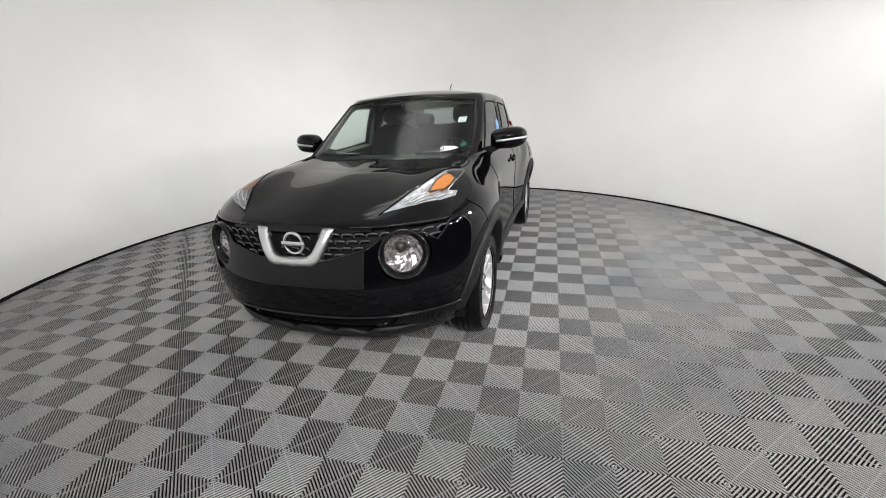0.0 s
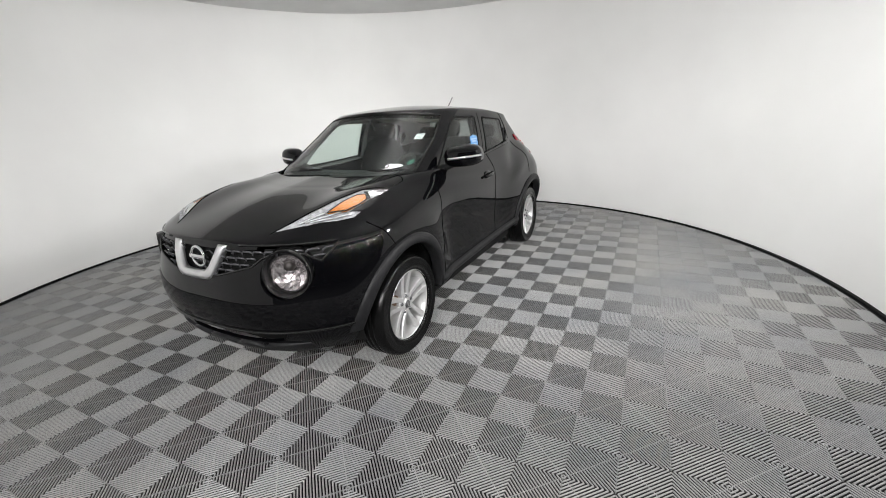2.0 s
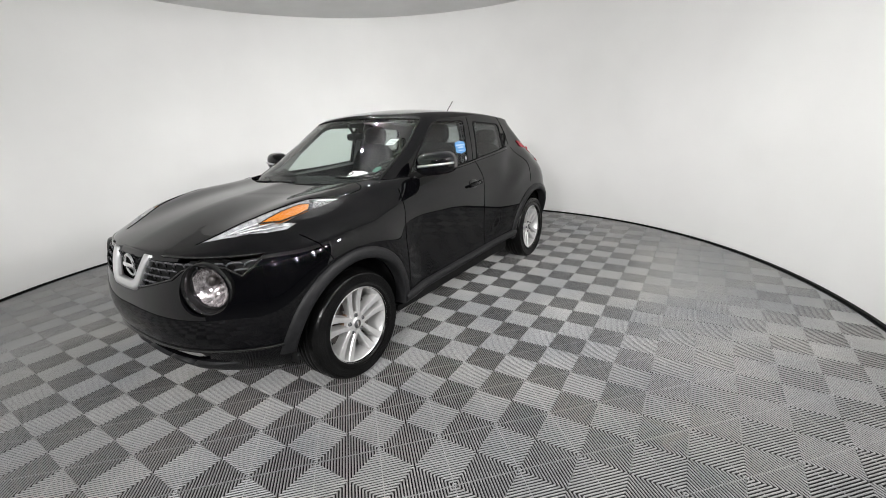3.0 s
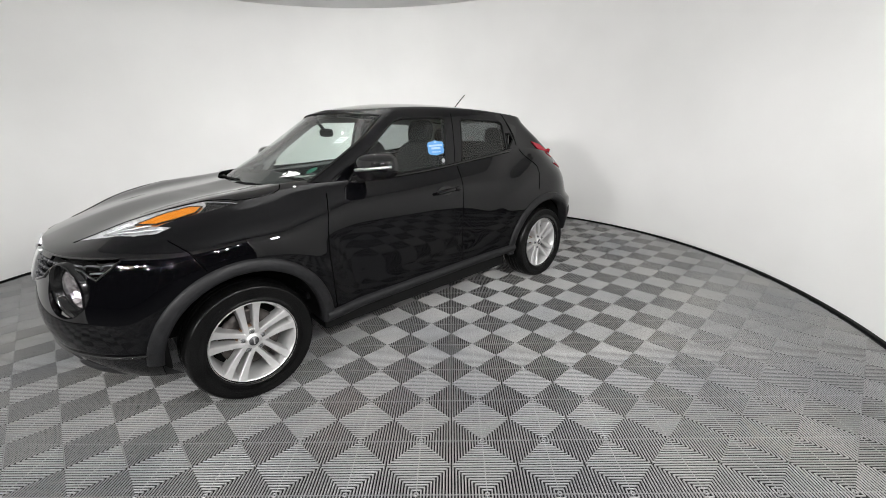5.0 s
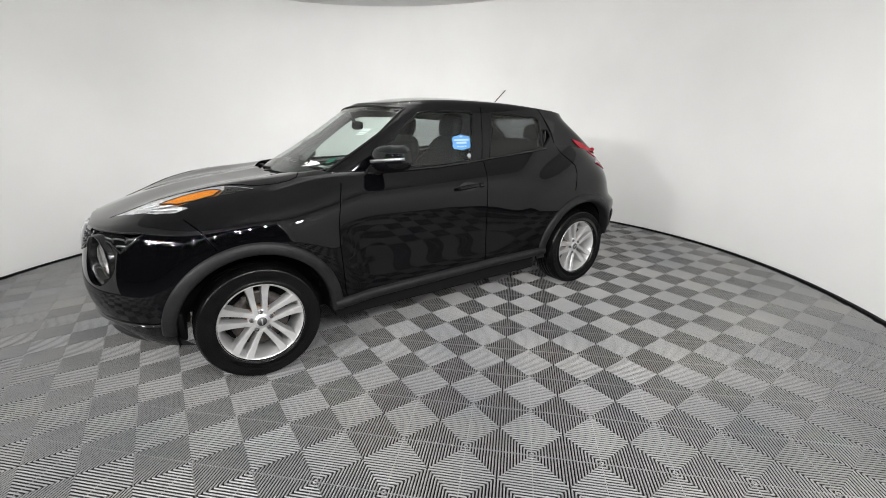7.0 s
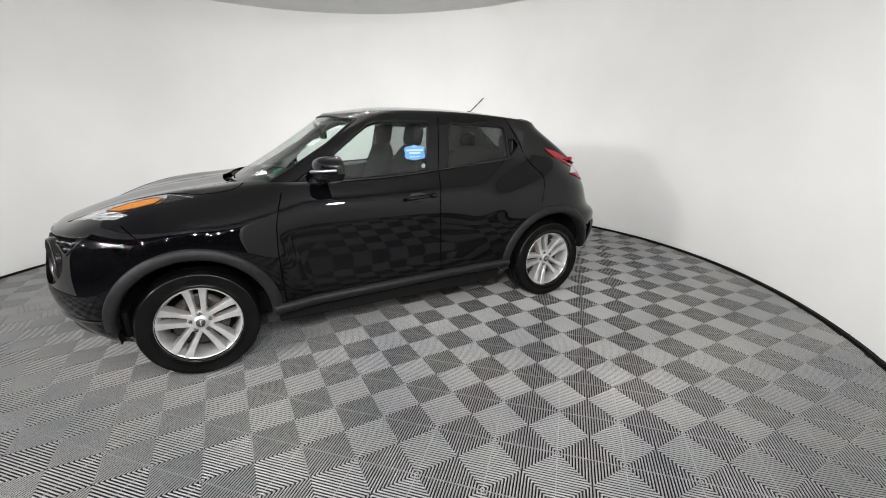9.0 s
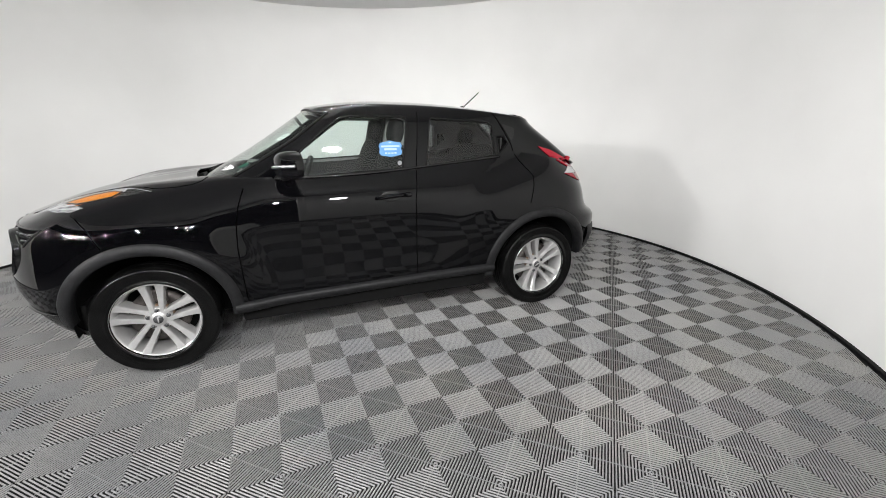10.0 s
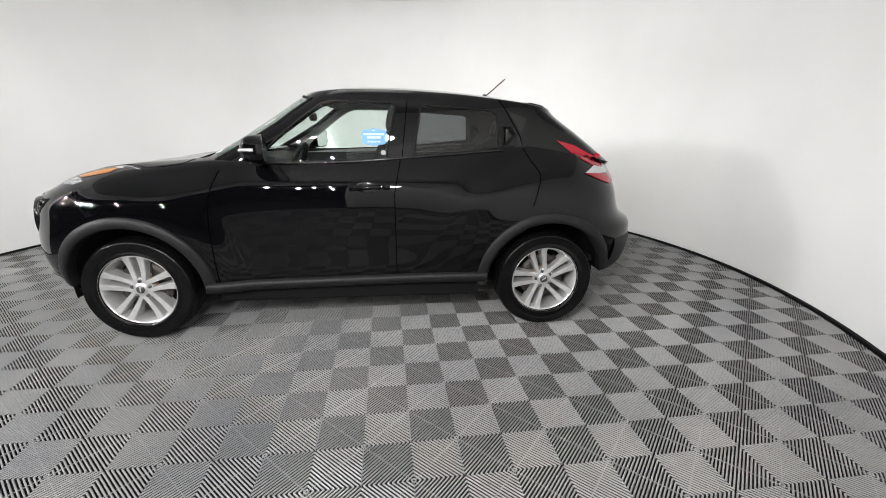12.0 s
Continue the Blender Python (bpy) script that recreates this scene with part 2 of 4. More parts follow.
def strip_mesh(strips):
    verts, faces = [], []
    for p, q, h, top in strips:
        p, q = Vector(p), Vector(q)
        d = q - p
        if d.length < 0.004:
            continue
        n = Vector((-d.y, d.x)).normalized()
        b = len(verts)
        for c in (p, q):
            for side, z in ((h, -RIB_DEEP), (h, top - 0.0036), (h * 0.78, top - 0.0015), (h * 0.35, top), (-h * 0.35, top), (-h * 0.78, top - 0.0015), (-h, top - 0.0036), (-h, -RIB_DEEP)):
                verts.append((*(c + n * side), z))
        faces += [(b + k, b + k + 1, b + 9 + k, b + 8 + k) for k in range(7)]
        faces += [tuple(b + k for k in range(7, -1, -1)), tuple(b + 8 + k for k in range(8))]
    me = bpy.data.meshes.new("tile")
    me.from_pydata(verts, [], faces)
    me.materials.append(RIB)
    me.materials.append(RIB_SHADE)
    # lower rib sides take the shade-dark colour, tops and ends the plain one
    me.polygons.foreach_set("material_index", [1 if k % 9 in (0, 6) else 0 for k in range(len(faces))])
    return me


TURN = Matrix.Translation((TILE_X, TILE_Y, 0)) @ pose(0, 0, 0, 0, 0, TILE_TURN)
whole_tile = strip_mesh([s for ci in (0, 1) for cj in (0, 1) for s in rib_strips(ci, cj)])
centre = TURN.inverted() @ Vector((CX, CY, 0))
edge_strips = []
for ti in range(-12, 13):
    for tj in range(-8, 16):
        at = Vector((ti * 2 * TILE, tj * 2 * TILE, 0))
        corners = [(at + Vector((a * 2 * TILE, b * 2 * TILE, 0)) - centre).length for a in (0, 1) for b in (0, 1)]
        if max(corners) < RADIUS - 0.02:
            ob = new("tile", whole_tile)
            ob.parent = floor
            ob.matrix_world = TURN @ Matrix.Translation(at)
        elif min(corners) < RADIUS + 0.3:
            for ci in (0, 1):
                for cj in (0, 1):
                    for p, q, h, z in rib_strips(ci, cj):
                        p, q = Vector(p) + at.xy - centre.xy, Vector(q) + at.xy - centre.xy
                        d = q - p
                        aa, bb, cc = d.dot(d), p.dot(d), p.dot(p) - (RADIUS - 0.012) ** 2
                        if bb * bb - aa * cc <= 0:
                            continue
                        root = math.sqrt(bb * bb - aa * cc)
                        u, v = max(0.0, (-bb - root) / aa), min(1.0, (-bb + root) / aa)
                        if v - u > 0.02:
                            edge_strips.append((p + d * u + centre.xy, p + d * v + centre.xy, h, z))
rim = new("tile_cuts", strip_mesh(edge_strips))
rim.parent = floor
rim.matrix_world = TURN
tagged(rim, "grey ribbed tiles cut along the round edge", kind="stuff")


# ---- the car: shapes of its body, in its own axes: front towards -x, wheel axles at x = -1.265 and 1.265 ----
CAR_Y = 0.035                                      # the car's middle line
AXLE, HUB_Y, WHEEL_Z, TYRE_R = 1.265, 0.833, 0.324, 0.326


def curve(xs, ys):
    """A smooth function through a few points."""
    xs, ys = list(xs), list(ys)
    n = len(xs)
    slope = [0.0] * n
    for i in range(n):
        a, b = max(0, i - 1), min(n - 1, i + 1)
        slope[i] = (ys[b] - ys[a]) / (xs[b] - xs[a])

    def f(x):
        if x <= xs[0]:
            return ys[0] + slope[0] * (x - xs[0]) * 0.5
        if x >= xs[-1]:
            return ys[-1] + slope[-1] * (x - xs[-1]) * 0.5
        i = 0
        while x > xs[i + 1]:
            i += 1
        h = xs[i + 1] - xs[i]
        t = (x - xs[i]) / h
        return ((2 * t ** 3 - 3 * t * t + 1) * ys[i] + (t ** 3 - 2 * t * t + t) * h * slope[i]
                + (-2 * t ** 3 + 3 * t * t) * ys[i + 1] + (t ** 3 - t * t) * h * slope[i + 1])
    return f


def ease(a, b, x):
    t = min(1.0, max(0.0, (x - a) / (b - a)))
    return t * t * t * (t * (6 * t - 15) + 10)


def soft(f, lo, hi, spread):
    """The function f with its small kinks smoothed away, read off a fine table."""
    xs = np.linspace(lo - 4 * spread, hi + 4 * spread, 400)
    step = xs[1] - xs[0]
    reach = int(3 * spread / step) + 1
    bell = np.exp(-0.5 * (np.arange(-reach, reach + 1) * step / spread) ** 2)
    ys = np.convolve(np.pad([f(x) for x in xs], reach, mode="edge"), bell / bell.sum(), mode="valid")
    return lambda x: float(np.interp(x, xs, ys))


nose_x = soft(curve((0.20, 0.30, 0.40, 0.50, 0.60, 0.70, 0.80, 0.88, 0.95), (-1.885, -1.975, -2.032, -2.062, -2.063, -2.042, -2.014, -1.976, -1.925)), 0.2, 0.95, 0.02)
tail_x = curve((0.25, 0.35, 0.50, 0.62, 0.68, 0.73, 0.80, 0.90, 1.00, 1.10, 1.20), (1.92, 1.99, 2.035, 2.045, 2.03, 1.96, 1.925, 1.90, 1.86, 1.80, 1.72))
wide_front = soft(curve((0.20, 0.30, 0.45, 0.60, 0.75, 0.83, 0.90, 0.95, 1.00, 1.05), (0.77, 0.815, 0.846, 0.860, 0.867, 0.868, 0.853, 0.818, 0.760, 0.69)), 0.2, 1.1, 0.022)
wide_door = soft(curve((0.20, 0.32, 0.40, 0.52, 0.65, 0.78, 0.87, 0.94, 1.00, 1.08, 1.16), (0.75, 0.808, 0.814, 0.812, 0.818, 0.825, 0.829, 0.821, 0.795, 0.735, 0.68)), 0.2, 1.2, 0.024)
wide_rear = soft(curve((0.20, 0.30, 0.45, 0.60, 0.75, 0.85, 0.95, 1.05, 1.15, 1.22), (0.77, 0.815, 0.846, 0.862, 0.868, 0.866, 0.840, 0.778, 0.705, 0.66)), 0.2, 1.25, 0.024)
shoulder_z = soft(curve((-2.05, -1.8, -1.5, -1.2, -0.9, -0.6, 0.0, 0.5, 1.0, 1.3, 1.5, 1.75, 1.9), (0.870, 0.900, 0.985, 1.045, 1.075, 1.075, 1.085, 1.12, 1.16, 1.18, 1.15, 1.08, 1.03)), -2.05, 1.9, 0.05)
sill_z = curve((-2.05, -1.7, -0.9, 0.8, 1.6, 2.0), (0.245, 0.245, 0.30, 0.33, 0.36, 0.38))
hood_z = curve((-2.05, -1.97, -1.85, -1.65, -1.45, -1.2, -1.0, -0.8), (0.862, 0.890, 0.935, 0.998, 1.038, 1.068, 1.096, 1.112))


def half_width(x, z):
    f, r = 1 - ease(-1.10, -0.50, x), ease(0.20, 1.05, x)
    flank = wide_front(z) * f + wide_rear(z) * r + wide_door(z) * (1 - f - r)
    # blistered fenders, and a ridge that climbs over the rear one with a hollow above it
    ridge, span = 0.86 + 0.37 * (x - 0.72), ease(0.52, 0.98, x) * (1 - ease(1.15, 1.7, x))
    return (flank + 0.026 * math.exp(-((x - 1.30) / 0.42) ** 2 - ((z - 0.76) / 0.24) ** 2)
            + span * (0.014 * math.exp(-((z - ridge + 0.01) / 0.080) ** 2) - 0.026 * math.exp(-((z - ridge - 0.11) / 0.070) ** 2))
            + 0.022 * (1 - ease(0.46, 0.70, math.hypot(x + AXLE, z - WHEEL_Z))))


NOSE_LONG, TAIL_LONG = 0.76, 0.58
N_NOSE, N_SIDE, N_TAIL, N_UP, N_CAP = 44, 96, 30, 26, 16


def round_outline(i, z, front, rear, long_f, long_r, width, e_f=2 / 2.35, e_r=2 / 2.5):
    """Point i of half an outline at the height z, from the middle of the nose round the side to the middle of the tail."""
    if i <= N_NOSE:
        a = math.pi / 2 * i / N_NOSE
        x = front + long_f * (1 - max(0.0, math.cos(a)) ** e_f)
        return x, width(x, z) * math.sin(a) ** e_f
    if i <= N_NOSE + N_SIDE:
        x = front + long_f + (rear - long_r - front - long_f) * (i - N_NOSE) / N_SIDE
        return x, width(x, z)
    a = math.pi / 2 * (N_NOSE + N_SIDE + N_TAIL - i) / N_TAIL
    x = rear - long_r * (1 - max(0.0, math.cos(a)) ** e_r)
    return x, width(x, z) * math.sin(a) ** e_r


N_OUT = N_NOSE + N_SIDE + N_TAIL


def hull(i, z):
    """Point i of the body's half outline at the height z; the bumper is squarer than the bonnet above it."""
    return round_outline(i, z, nose_x(z), tail_x(z), NOSE_LONG, TAIL_LONG, half_width, 2 / (2.58 - 0.15 * ease(0.80, 0.95, z)))


def grid_mesh(rows):
    """A skin from rows of points (None where it stops), and its mirror image."""
    bm = bmesh.new()
    for side in (-1, 1):
        vs = [[None if p is None else bm.verts.new((p[0], side * max(0.0, p[1]), p[2])) for p in row] for row in rows]
        for a, b in zip(vs, vs[1:]):
            for k in range(len(a) - 1):
                quad = (a[k], a[k + 1], b[k + 1], b[k])
                if None not in quad:
                    bm.faces.new(quad)
    bmesh.ops.remove_doubles(bm, verts=bm.verts, dist=0.0006)
    bmesh.ops.dissolve_degenerate(bm, edges=bm.edges, dist=0.0003)
    bmesh.ops.recalc_face_normals(bm, faces=bm.faces)
    return bm


def body_rows():
    rows = []
    for i in range(N_OUT + 1):
        x0, _ = hull(i, 0.8)
        low, high = sill_z(x0), shoulder_z(x0)
        row = []
        for k in range(N_UP + 1):
            z = low + (high - low) * k / N_UP
            x, y = hull(i, z)
            row.append((x, y, z))
        xs, ys, zs = row[-1]
        if x0 < -0.62:
            xc = -1.985 + (xs + 1.985) * 0.76
            zc = max(zs, hood_z(xc))
            for k in range(1, N_CAP + 1):
                w = k / N_CAP
                swell = 0.062 * math.exp(-((ys * (1 - w) - 0.605) / 0.13) ** 2) * ease(-1.95, -1.55, xs) * (1 - 0.4 * ease(-1.35, -0.95, xs)) * ease(-0.02, 0.20, w)
                row.append((xs + (xc - xs) * w ** 1.3, ys * (1 - w), zs + (zc - zs) * math.sin(w * math.pi / 2) ** 0.62 + swell))
        else:
            row += [None] * N_CAP
        rows.append(row)
    # ease the bonnet's heights into one another, with its rim held
    last = max(i for i, row in enumerate(rows) if row[-1] is not None)
    for _ in range(14):
        height = [[p[2] for p in row[N_UP:]] for row in rows[:last + 1]]
        for i in range(1, last):
            for k in range(1, N_CAP + 1):
                across = height[i][k - 1] + height[i][min(k + 1, N_CAP) if k < N_CAP else k - 1]
                x, y, _z = rows[i][N_UP + k]
                rows[i][N_UP + k] = (x, y, 0.5 * height[i][k] + 0.125 * (across + height[i - 1][k] + height[i + 1][k]))
    return rows


glass_x = curve((1.05, 1.10, 1.20, 1.30, 1.40, 1.46, 1.50, 1.53), (-1.03, -0.94, -0.762, -0.60, -0.45, -0.36, -0.297, -0.21))
hatch_x = curve((1.05, 1.15, 1.25, 1.33, 1.38, 1.42, 1.47, 1.50), (1.84, 1.71, 1.575, 1.46, 1.395, 1.365, 1.34, 1.30))
cabin_wide = curve((1.05, 1.10, 1.23, 1.35, 1.43, 1.48, 1.52), (0.705, 0.695, 0.675, 0.648, 0.625, 0.60, 0.56))
rail_z = curve((-0.6, -0.4, -0.1, 0.2, 0.6, 0.95, 1.27, 1.5), (1.468, 1.482, 1.500, 1.503, 1.488, 1.456, 1.414, 1.38))
roof_z = curve((-0.5, -0.3, 0.0, 0.3, 0.7, 1.0, 1.3, 1.5), (1.470, 1.509, 1.546, 1.552, 1.532, 1.498, 1.448, 1.40))


def cabin_width(x, z):
    return cabin_wide(z) * (1 - 0.07 * ease(0.5, 1.6, x))


def cabin_rows():
    rows = []
    for i in range(N_OUT + 1):
        x0, _ = round_outline(i, 1.48, glass_x(1.48), hatch_x(1.47), 0.345, 0.30, cabin_width, 2 / 2.5, 2 / 3.4)
        xb, _ = round_outline(i, 1.1, glass_x(1.1), hatch_x(1.1), 0.345, 0.30, cabin_width, 2 / 2.5, 2 / 3.4)
        low, high = (shoulder_z(xb) if xb > -0.75 else 1.068) - 0.02, rail_z(x0)
        row = []
        for k in range(N_UP + 1):
            z = low + (high - low) * k / N_UP
            x, y = round_outline(i, z, glass_x(z), hatch_x(z), 0.345, 0.30, cabin_width, 2 / 2.5, 2 / 3.4)
            row.append((x, y, z))
        xs, ys, zs = row[-1]
        xc = xs * 0.97
        for k in range(1, N_CAP + 1):
            w = k / N_CAP
            row.append((xs + (xc - xs) * w, ys * (1 - w), zs + (max(zs, roof_z(xc)) - zs) * math.sin(w * math.pi / 2) ** 0.8))
        rows.append(row)
    return rows


def inside(poly, a, b):
    hit = False
    for (x0, y0), (x1, y1) in zip(poly, poly[1:] + poly[:1]):
        if (y0 > b) != (y1 > b) and a < (x1 - x0) * (b - y0) / (y1 - y0) + x0:
            hit = not hit
    return hit


def cut_out(bm, poly, axes, where, keep=False):
    """Cut the outline poly, drawn in the plane of two axes, cleanly out of a skin. where(face) picks the faces that may be cut. Returns the piece as a bmesh."""
    ia, ib = "xyz".index(axes[0]), "xyz".index(axes[1])
    lo = [min(p[k] for p in poly) - 0.10 for k in (0, 1)]
    hi = [max(p[k] for p in poly) + 0.10 for k in (0, 1)]

    def near(f):
        c = f.calc_center_median()
        return lo[0] < c[ia] < hi[0] and lo[1] < c[ib] < hi[1] and where(f)

    for (a0, b0), (a1, b1) in zip(poly, poly[1:] + poly[:1]):
        co, no = Vector((0, 0, 0)), Vector((0, 0, 0))
        co[ia], co[ib] = a0, b0
        no[ia], no[ib] = b1 - b0, a0 - a1
        if no.length < 1e-7:
            continue
        m = 0.07
        faces = []
        for f in bm.faces:
            if near(f):
                c = f.calc_center_median()
                if min(a0, a1) - m - 0.03 < c[ia] < max(a0, a1) + m + 0.03 and min(b0, b1) - m - 0.03 < c[ib] < max(b0, b1) + m + 0.03:
                    faces.append(f)
        geom = set(faces)
        for f in faces:
            geom.update(f.edges)
            geom.update(f.verts)
        if geom:
            bmesh.ops.bisect_plane(bm, geom=list(geom), dist=0.0002, plane_co=co, plane_no=no.normalized())
    bm.normal_update()
    chosen = []
    for f in bm.faces:
        if near(f):
            c = f.calc_center_median()
            if inside(poly, c[ia], c[ib]):
                chosen.append(f)
    piece = copy_faces(chosen)
    if not keep:
        bmesh.ops.delete(bm, geom=chosen, context="FACES")
    return piece


def copy_faces(faces, lift=0.0):
    out = bmesh.new()
    made = {}
    for f in faces:
        for v in f.verts:
            if v not in made:
                made[v] = out.verts.new(v.co + v.normal * lift)
    for f in faces:
        out.faces.new([made[v] for v in f.verts])
    out.normal_update()
    return out


def shell(bm, depth):
    """Give a skin a thickness inwards, with crisp rims."""
    bm.normal_update()
    bm.verts.index_update()
    skin, rims = bm.faces[:], [e for e in bm.edges if len(e.link_faces) == 1]
    under = {v: bm.verts.new(v.co - v.normal * depth) for v in bm.verts[:]}
    for f in skin:
        bm.faces.new([under[v] for v in reversed(f.verts)])
    for e in rims:
        a, b = e.link_loops[0].vert, e.link_loops[0].link_loop_next.vert
        bm.faces.new((b, a, under[a], under[b]))
    for e in rims:
        e.smooth = False
        inner = bm.edges.get((under[e.verts[0]], under[e.verts[1]]))
        inner.smooth = False
    bmesh.ops.split_edges(bm, edges=[e for e in bm.edges if not e.smooth])
    return bm


def ring(cx, cz, r, n=48, flat=1.0):
    return [(cx + r * math.cos(2 * math.pi * k / n), cz + flat * r * math.sin(2 * math.pi * k / n)) for k in range(n)]


def tube(points, r, n=6, closed=False):
    """A round bar along points."""
    pts = [Vector(p) for p in points]
    bm = bmesh.new()
    loops = []
    m = len(pts)
    for i, p in enumerate(pts):
        a = pts[i - 1] if (i or closed) else p
        b = pts[(i + 1) % m] if (i < m - 1 or closed) else p
        d = (b - a).normalized()
        u = d.cross(Vector((0.13, 0.29, 0.95))).normalized()
        v = d.cross(u)
        loops.append([bm.verts.new(p + (u * math.cos(2 * math.pi * k / n) + v * math.sin(2 * math.pi * k / n)) * r) for k in range(n)])
    for i in range(m if closed else m - 1):
        a, b = loops[i], loops[(i + 1) % m]
        for k in range(n):
            bm.faces.new((a[k], a[(k + 1) % n], b[(k + 1) % n], b[k]))
    if not closed:
        bm.faces.new(loops[0][::-1])
        bm.faces.new(loops[-1])
    return bm


def outward(bm):
    top = max(bm.faces, key=lambda f: f.calc_center_median().z)
    if top.normal.z < 0:
        bmesh.ops.reverse_faces(bm, faces=bm.faces)
    bm.normal_update()
    return bm


SKIN = outward(grid_mesh(body_rows()))
CABIN = outward(grid_mesh(cabin_rows()))
from mathutils.bvhtree import BVHTree
SKIN_TREE, CABIN_TREE = BVHTree.FromBMesh(SKIN), BVHTree.FromBMesh(CABIN)


def whole_skin(bm):
    bm.normal_update()
    bm.verts.index_update()
    cos, faces = [v.co.copy() for v in bm.verts], [[v.index for v in f.verts] for f in bm.faces]
    return BVHTree.FromPolygons(cos, faces), cos, [v.normal.copy() for v in bm.verts], faces


WHOLE_SKIN, WHOLE_CABIN = whole_skin(SKIN), whole_skin(CABIN)


def on_side(x, z, tree, side=-1, lift=0.0):
    """The point of the side skin at x and z."""
    p, n, _, _ = tree.ray_cast(Vector((x, side * 2.0, z)), Vector((0, -side, 0)))
    return None if p is None else p + (n if n.y * side > 0 else -n) * lift


def on_front(y, z, lift=0.0):
    p, n, _, _ = SKIN_TREE.ray_cast(Vector((-4.0, y, z)), Vector((1, 0, 0)))
    return None if p is None else p + (n if n.x < 0 else -n) * lift


def on_top(x, y, tree, lift=0.0):
    p, n, _, _ = tree.ray_cast(Vector((x, y, 3.0)), Vector((0, 0, -1)))
    return None if p is None else p + (n if n.z > 0 else -n) * lift


def along(points, steps):
    """Points spread along a polyline."""
    out = []
    for a, b in zip(points, points[1:]):
        a, b = Vector(a), Vector(b)
        n = max(1, int((b - a).length / steps))
        out += [a.lerp(b, k / n) for k in range(n)]
    return out + [Vector(points[-1])]


car = new("car")
car.location = (0, CAR_Y, 0)
tagged(car, "glossy black compact crossover car parked on the tiled floor", "car")


# ---- panels, windows and lamps cut out of the skins ----
from mathutils import geometry, interpolate


def is_side(side):
    return lambda f: f.normal.y * side > 0.35


def is_left_or_right(side):
    return lambda f: f.calc_center_median().y * side > 0.3


def seam(name, points, r=0.0035, mat=None, label="dark gap between body panels"):
    part(name, tube([p for p in points if p is not None], r, 6), mat or GAP, car, label, True)


ARCH = 0.40
for side in (-1, 1):
    for x in (-AXLE, AXLE):
        cut_out(SKIN, ring(x, WHEEL_Z + 0.01, ARCH), "xz", is_left_or_right(side)).free()

# side windows
front_window = [(-0.575, 1.060), (-0.30, 1.078), (0.240, 1.098), (0.297, 1.42), (0.265, 1.432), (-0.075, 1.434), (-0.145, 1.418), (-0.24, 1.352), (-0.368, 1.252), (-0.528, 1.105)]
rear_window = [(0.408, 1.112), (0.93, 1.145), (0.95, 1.17), (0.935, 1.37), (0.90, 1.39), (0.47, 1.42), (0.455, 1.40)]
quarter = [(0.978, 1.168), (1.005, 1.188), (1.062, 1.245), (1.03, 1.297), (0.972, 1.297)]
for side in (-1, 1):
    part("door_window", cut_out(CABIN, front_window, "xz", is_side(side)), GLASS, car, "clear side window glass", True)
    part("rear_door_window", cut_out(CABIN, rear_window, "xz", is_side(side)), TINTED, car, "dark tinted rear side window", True)
    for poly in (front_window, rear_window, quarter):
        pts = [on_side(p.x, p.y, CABIN_TREE, side, 0.001) for p in along([Vector(q) for q in poly + poly[:1]], 0.03)[:-1]]
        part("window_seal", tube([p for p in pts if p], 0.006, 6, True), BLACK_TRIM, car, "black rubber window seal", True)
    bay = cut_out(CABIN, quarter, "xz", is_side(side))
    for v in bay.verts:
        v.co.y -= side * 0.03
    part("handle_recess", bay, GLOSS_BLACK, car, "black recess of the hidden rear door handle", True)
    grip = box(0.992, 1.012, side * 0.64 - 0.012, side * 0.64 + 0.012, 1.195, 1.285, 0.006)
    part("rear_door_handle", grip, GLOSS_BLACK, car, "black upright rear door handle", True)
    cover = cut_out(CABIN, [(1.010, 1.385), (1.128, 1.349), (1.12, 1.30), (1.095, 1.252)], "xz", is_side(side), True)
    part("pillar_cover", copy_faces(cover.faces, 0.003), GLOSS_BLACK, car, "gloss black triangular cover on the rear pillar", True)
    cover.free()
    # glossy black weather strip along the belt
    belt = [on_side(x, shoulder_z(x) - 0.004, SKIN_TREE, side, 0.003) for x in [-0.56 + 0.045 * k for k in range(35)]]
    seam("belt_moulding", belt, 0.008, GLOSS_BLACK, "black strip along the foot of the windows")

# windscreen and tailgate window
screen = [(-0.655, 1.06), (0.655, 1.06), (0.645, 1.10), (0.617, 1.30), (0.565, 1.452), (0.30, 1.478), (0.0, 1.485), (-0.30, 1.478), (-0.565, 1.452), (-0.617, 1.30), (-0.645, 1.10)]
part("windscreen", cut_out(CABIN, screen, "yz", lambda f: f.normal.x < -0.1 and f.calc_center_median().x < 0.2), GLASS, car, "clear raked windscreen", True)
hatch = [(-0.47, 1.14), (0.47, 1.14), (0.50, 1.20), (0.42, 1.41), (-0.42, 1.41), (-0.50, 1.20)]
part("rear_window", cut_out(CABIN, hatch, "yz", lambda f: f.normal.x > 0.2 and f.calc_center_median().x > 1.0), TINTED, car, "tinted tailgate window", True)
rim_pts = []
for q in along([Vector(q) for q in screen[1:] + screen[:1]], 0.04):
    p, n, _, _ = CABIN_TREE.ray_cast(Vector((-4, q.x, q.y)), Vector((1, 0, 0)))
    if p:
        rim_pts.append(p)
part("screen_seal", tube(rim_pts, 0.008, 6), BLACK_TRIM, car, "black rubber seal round the windscreen", True)


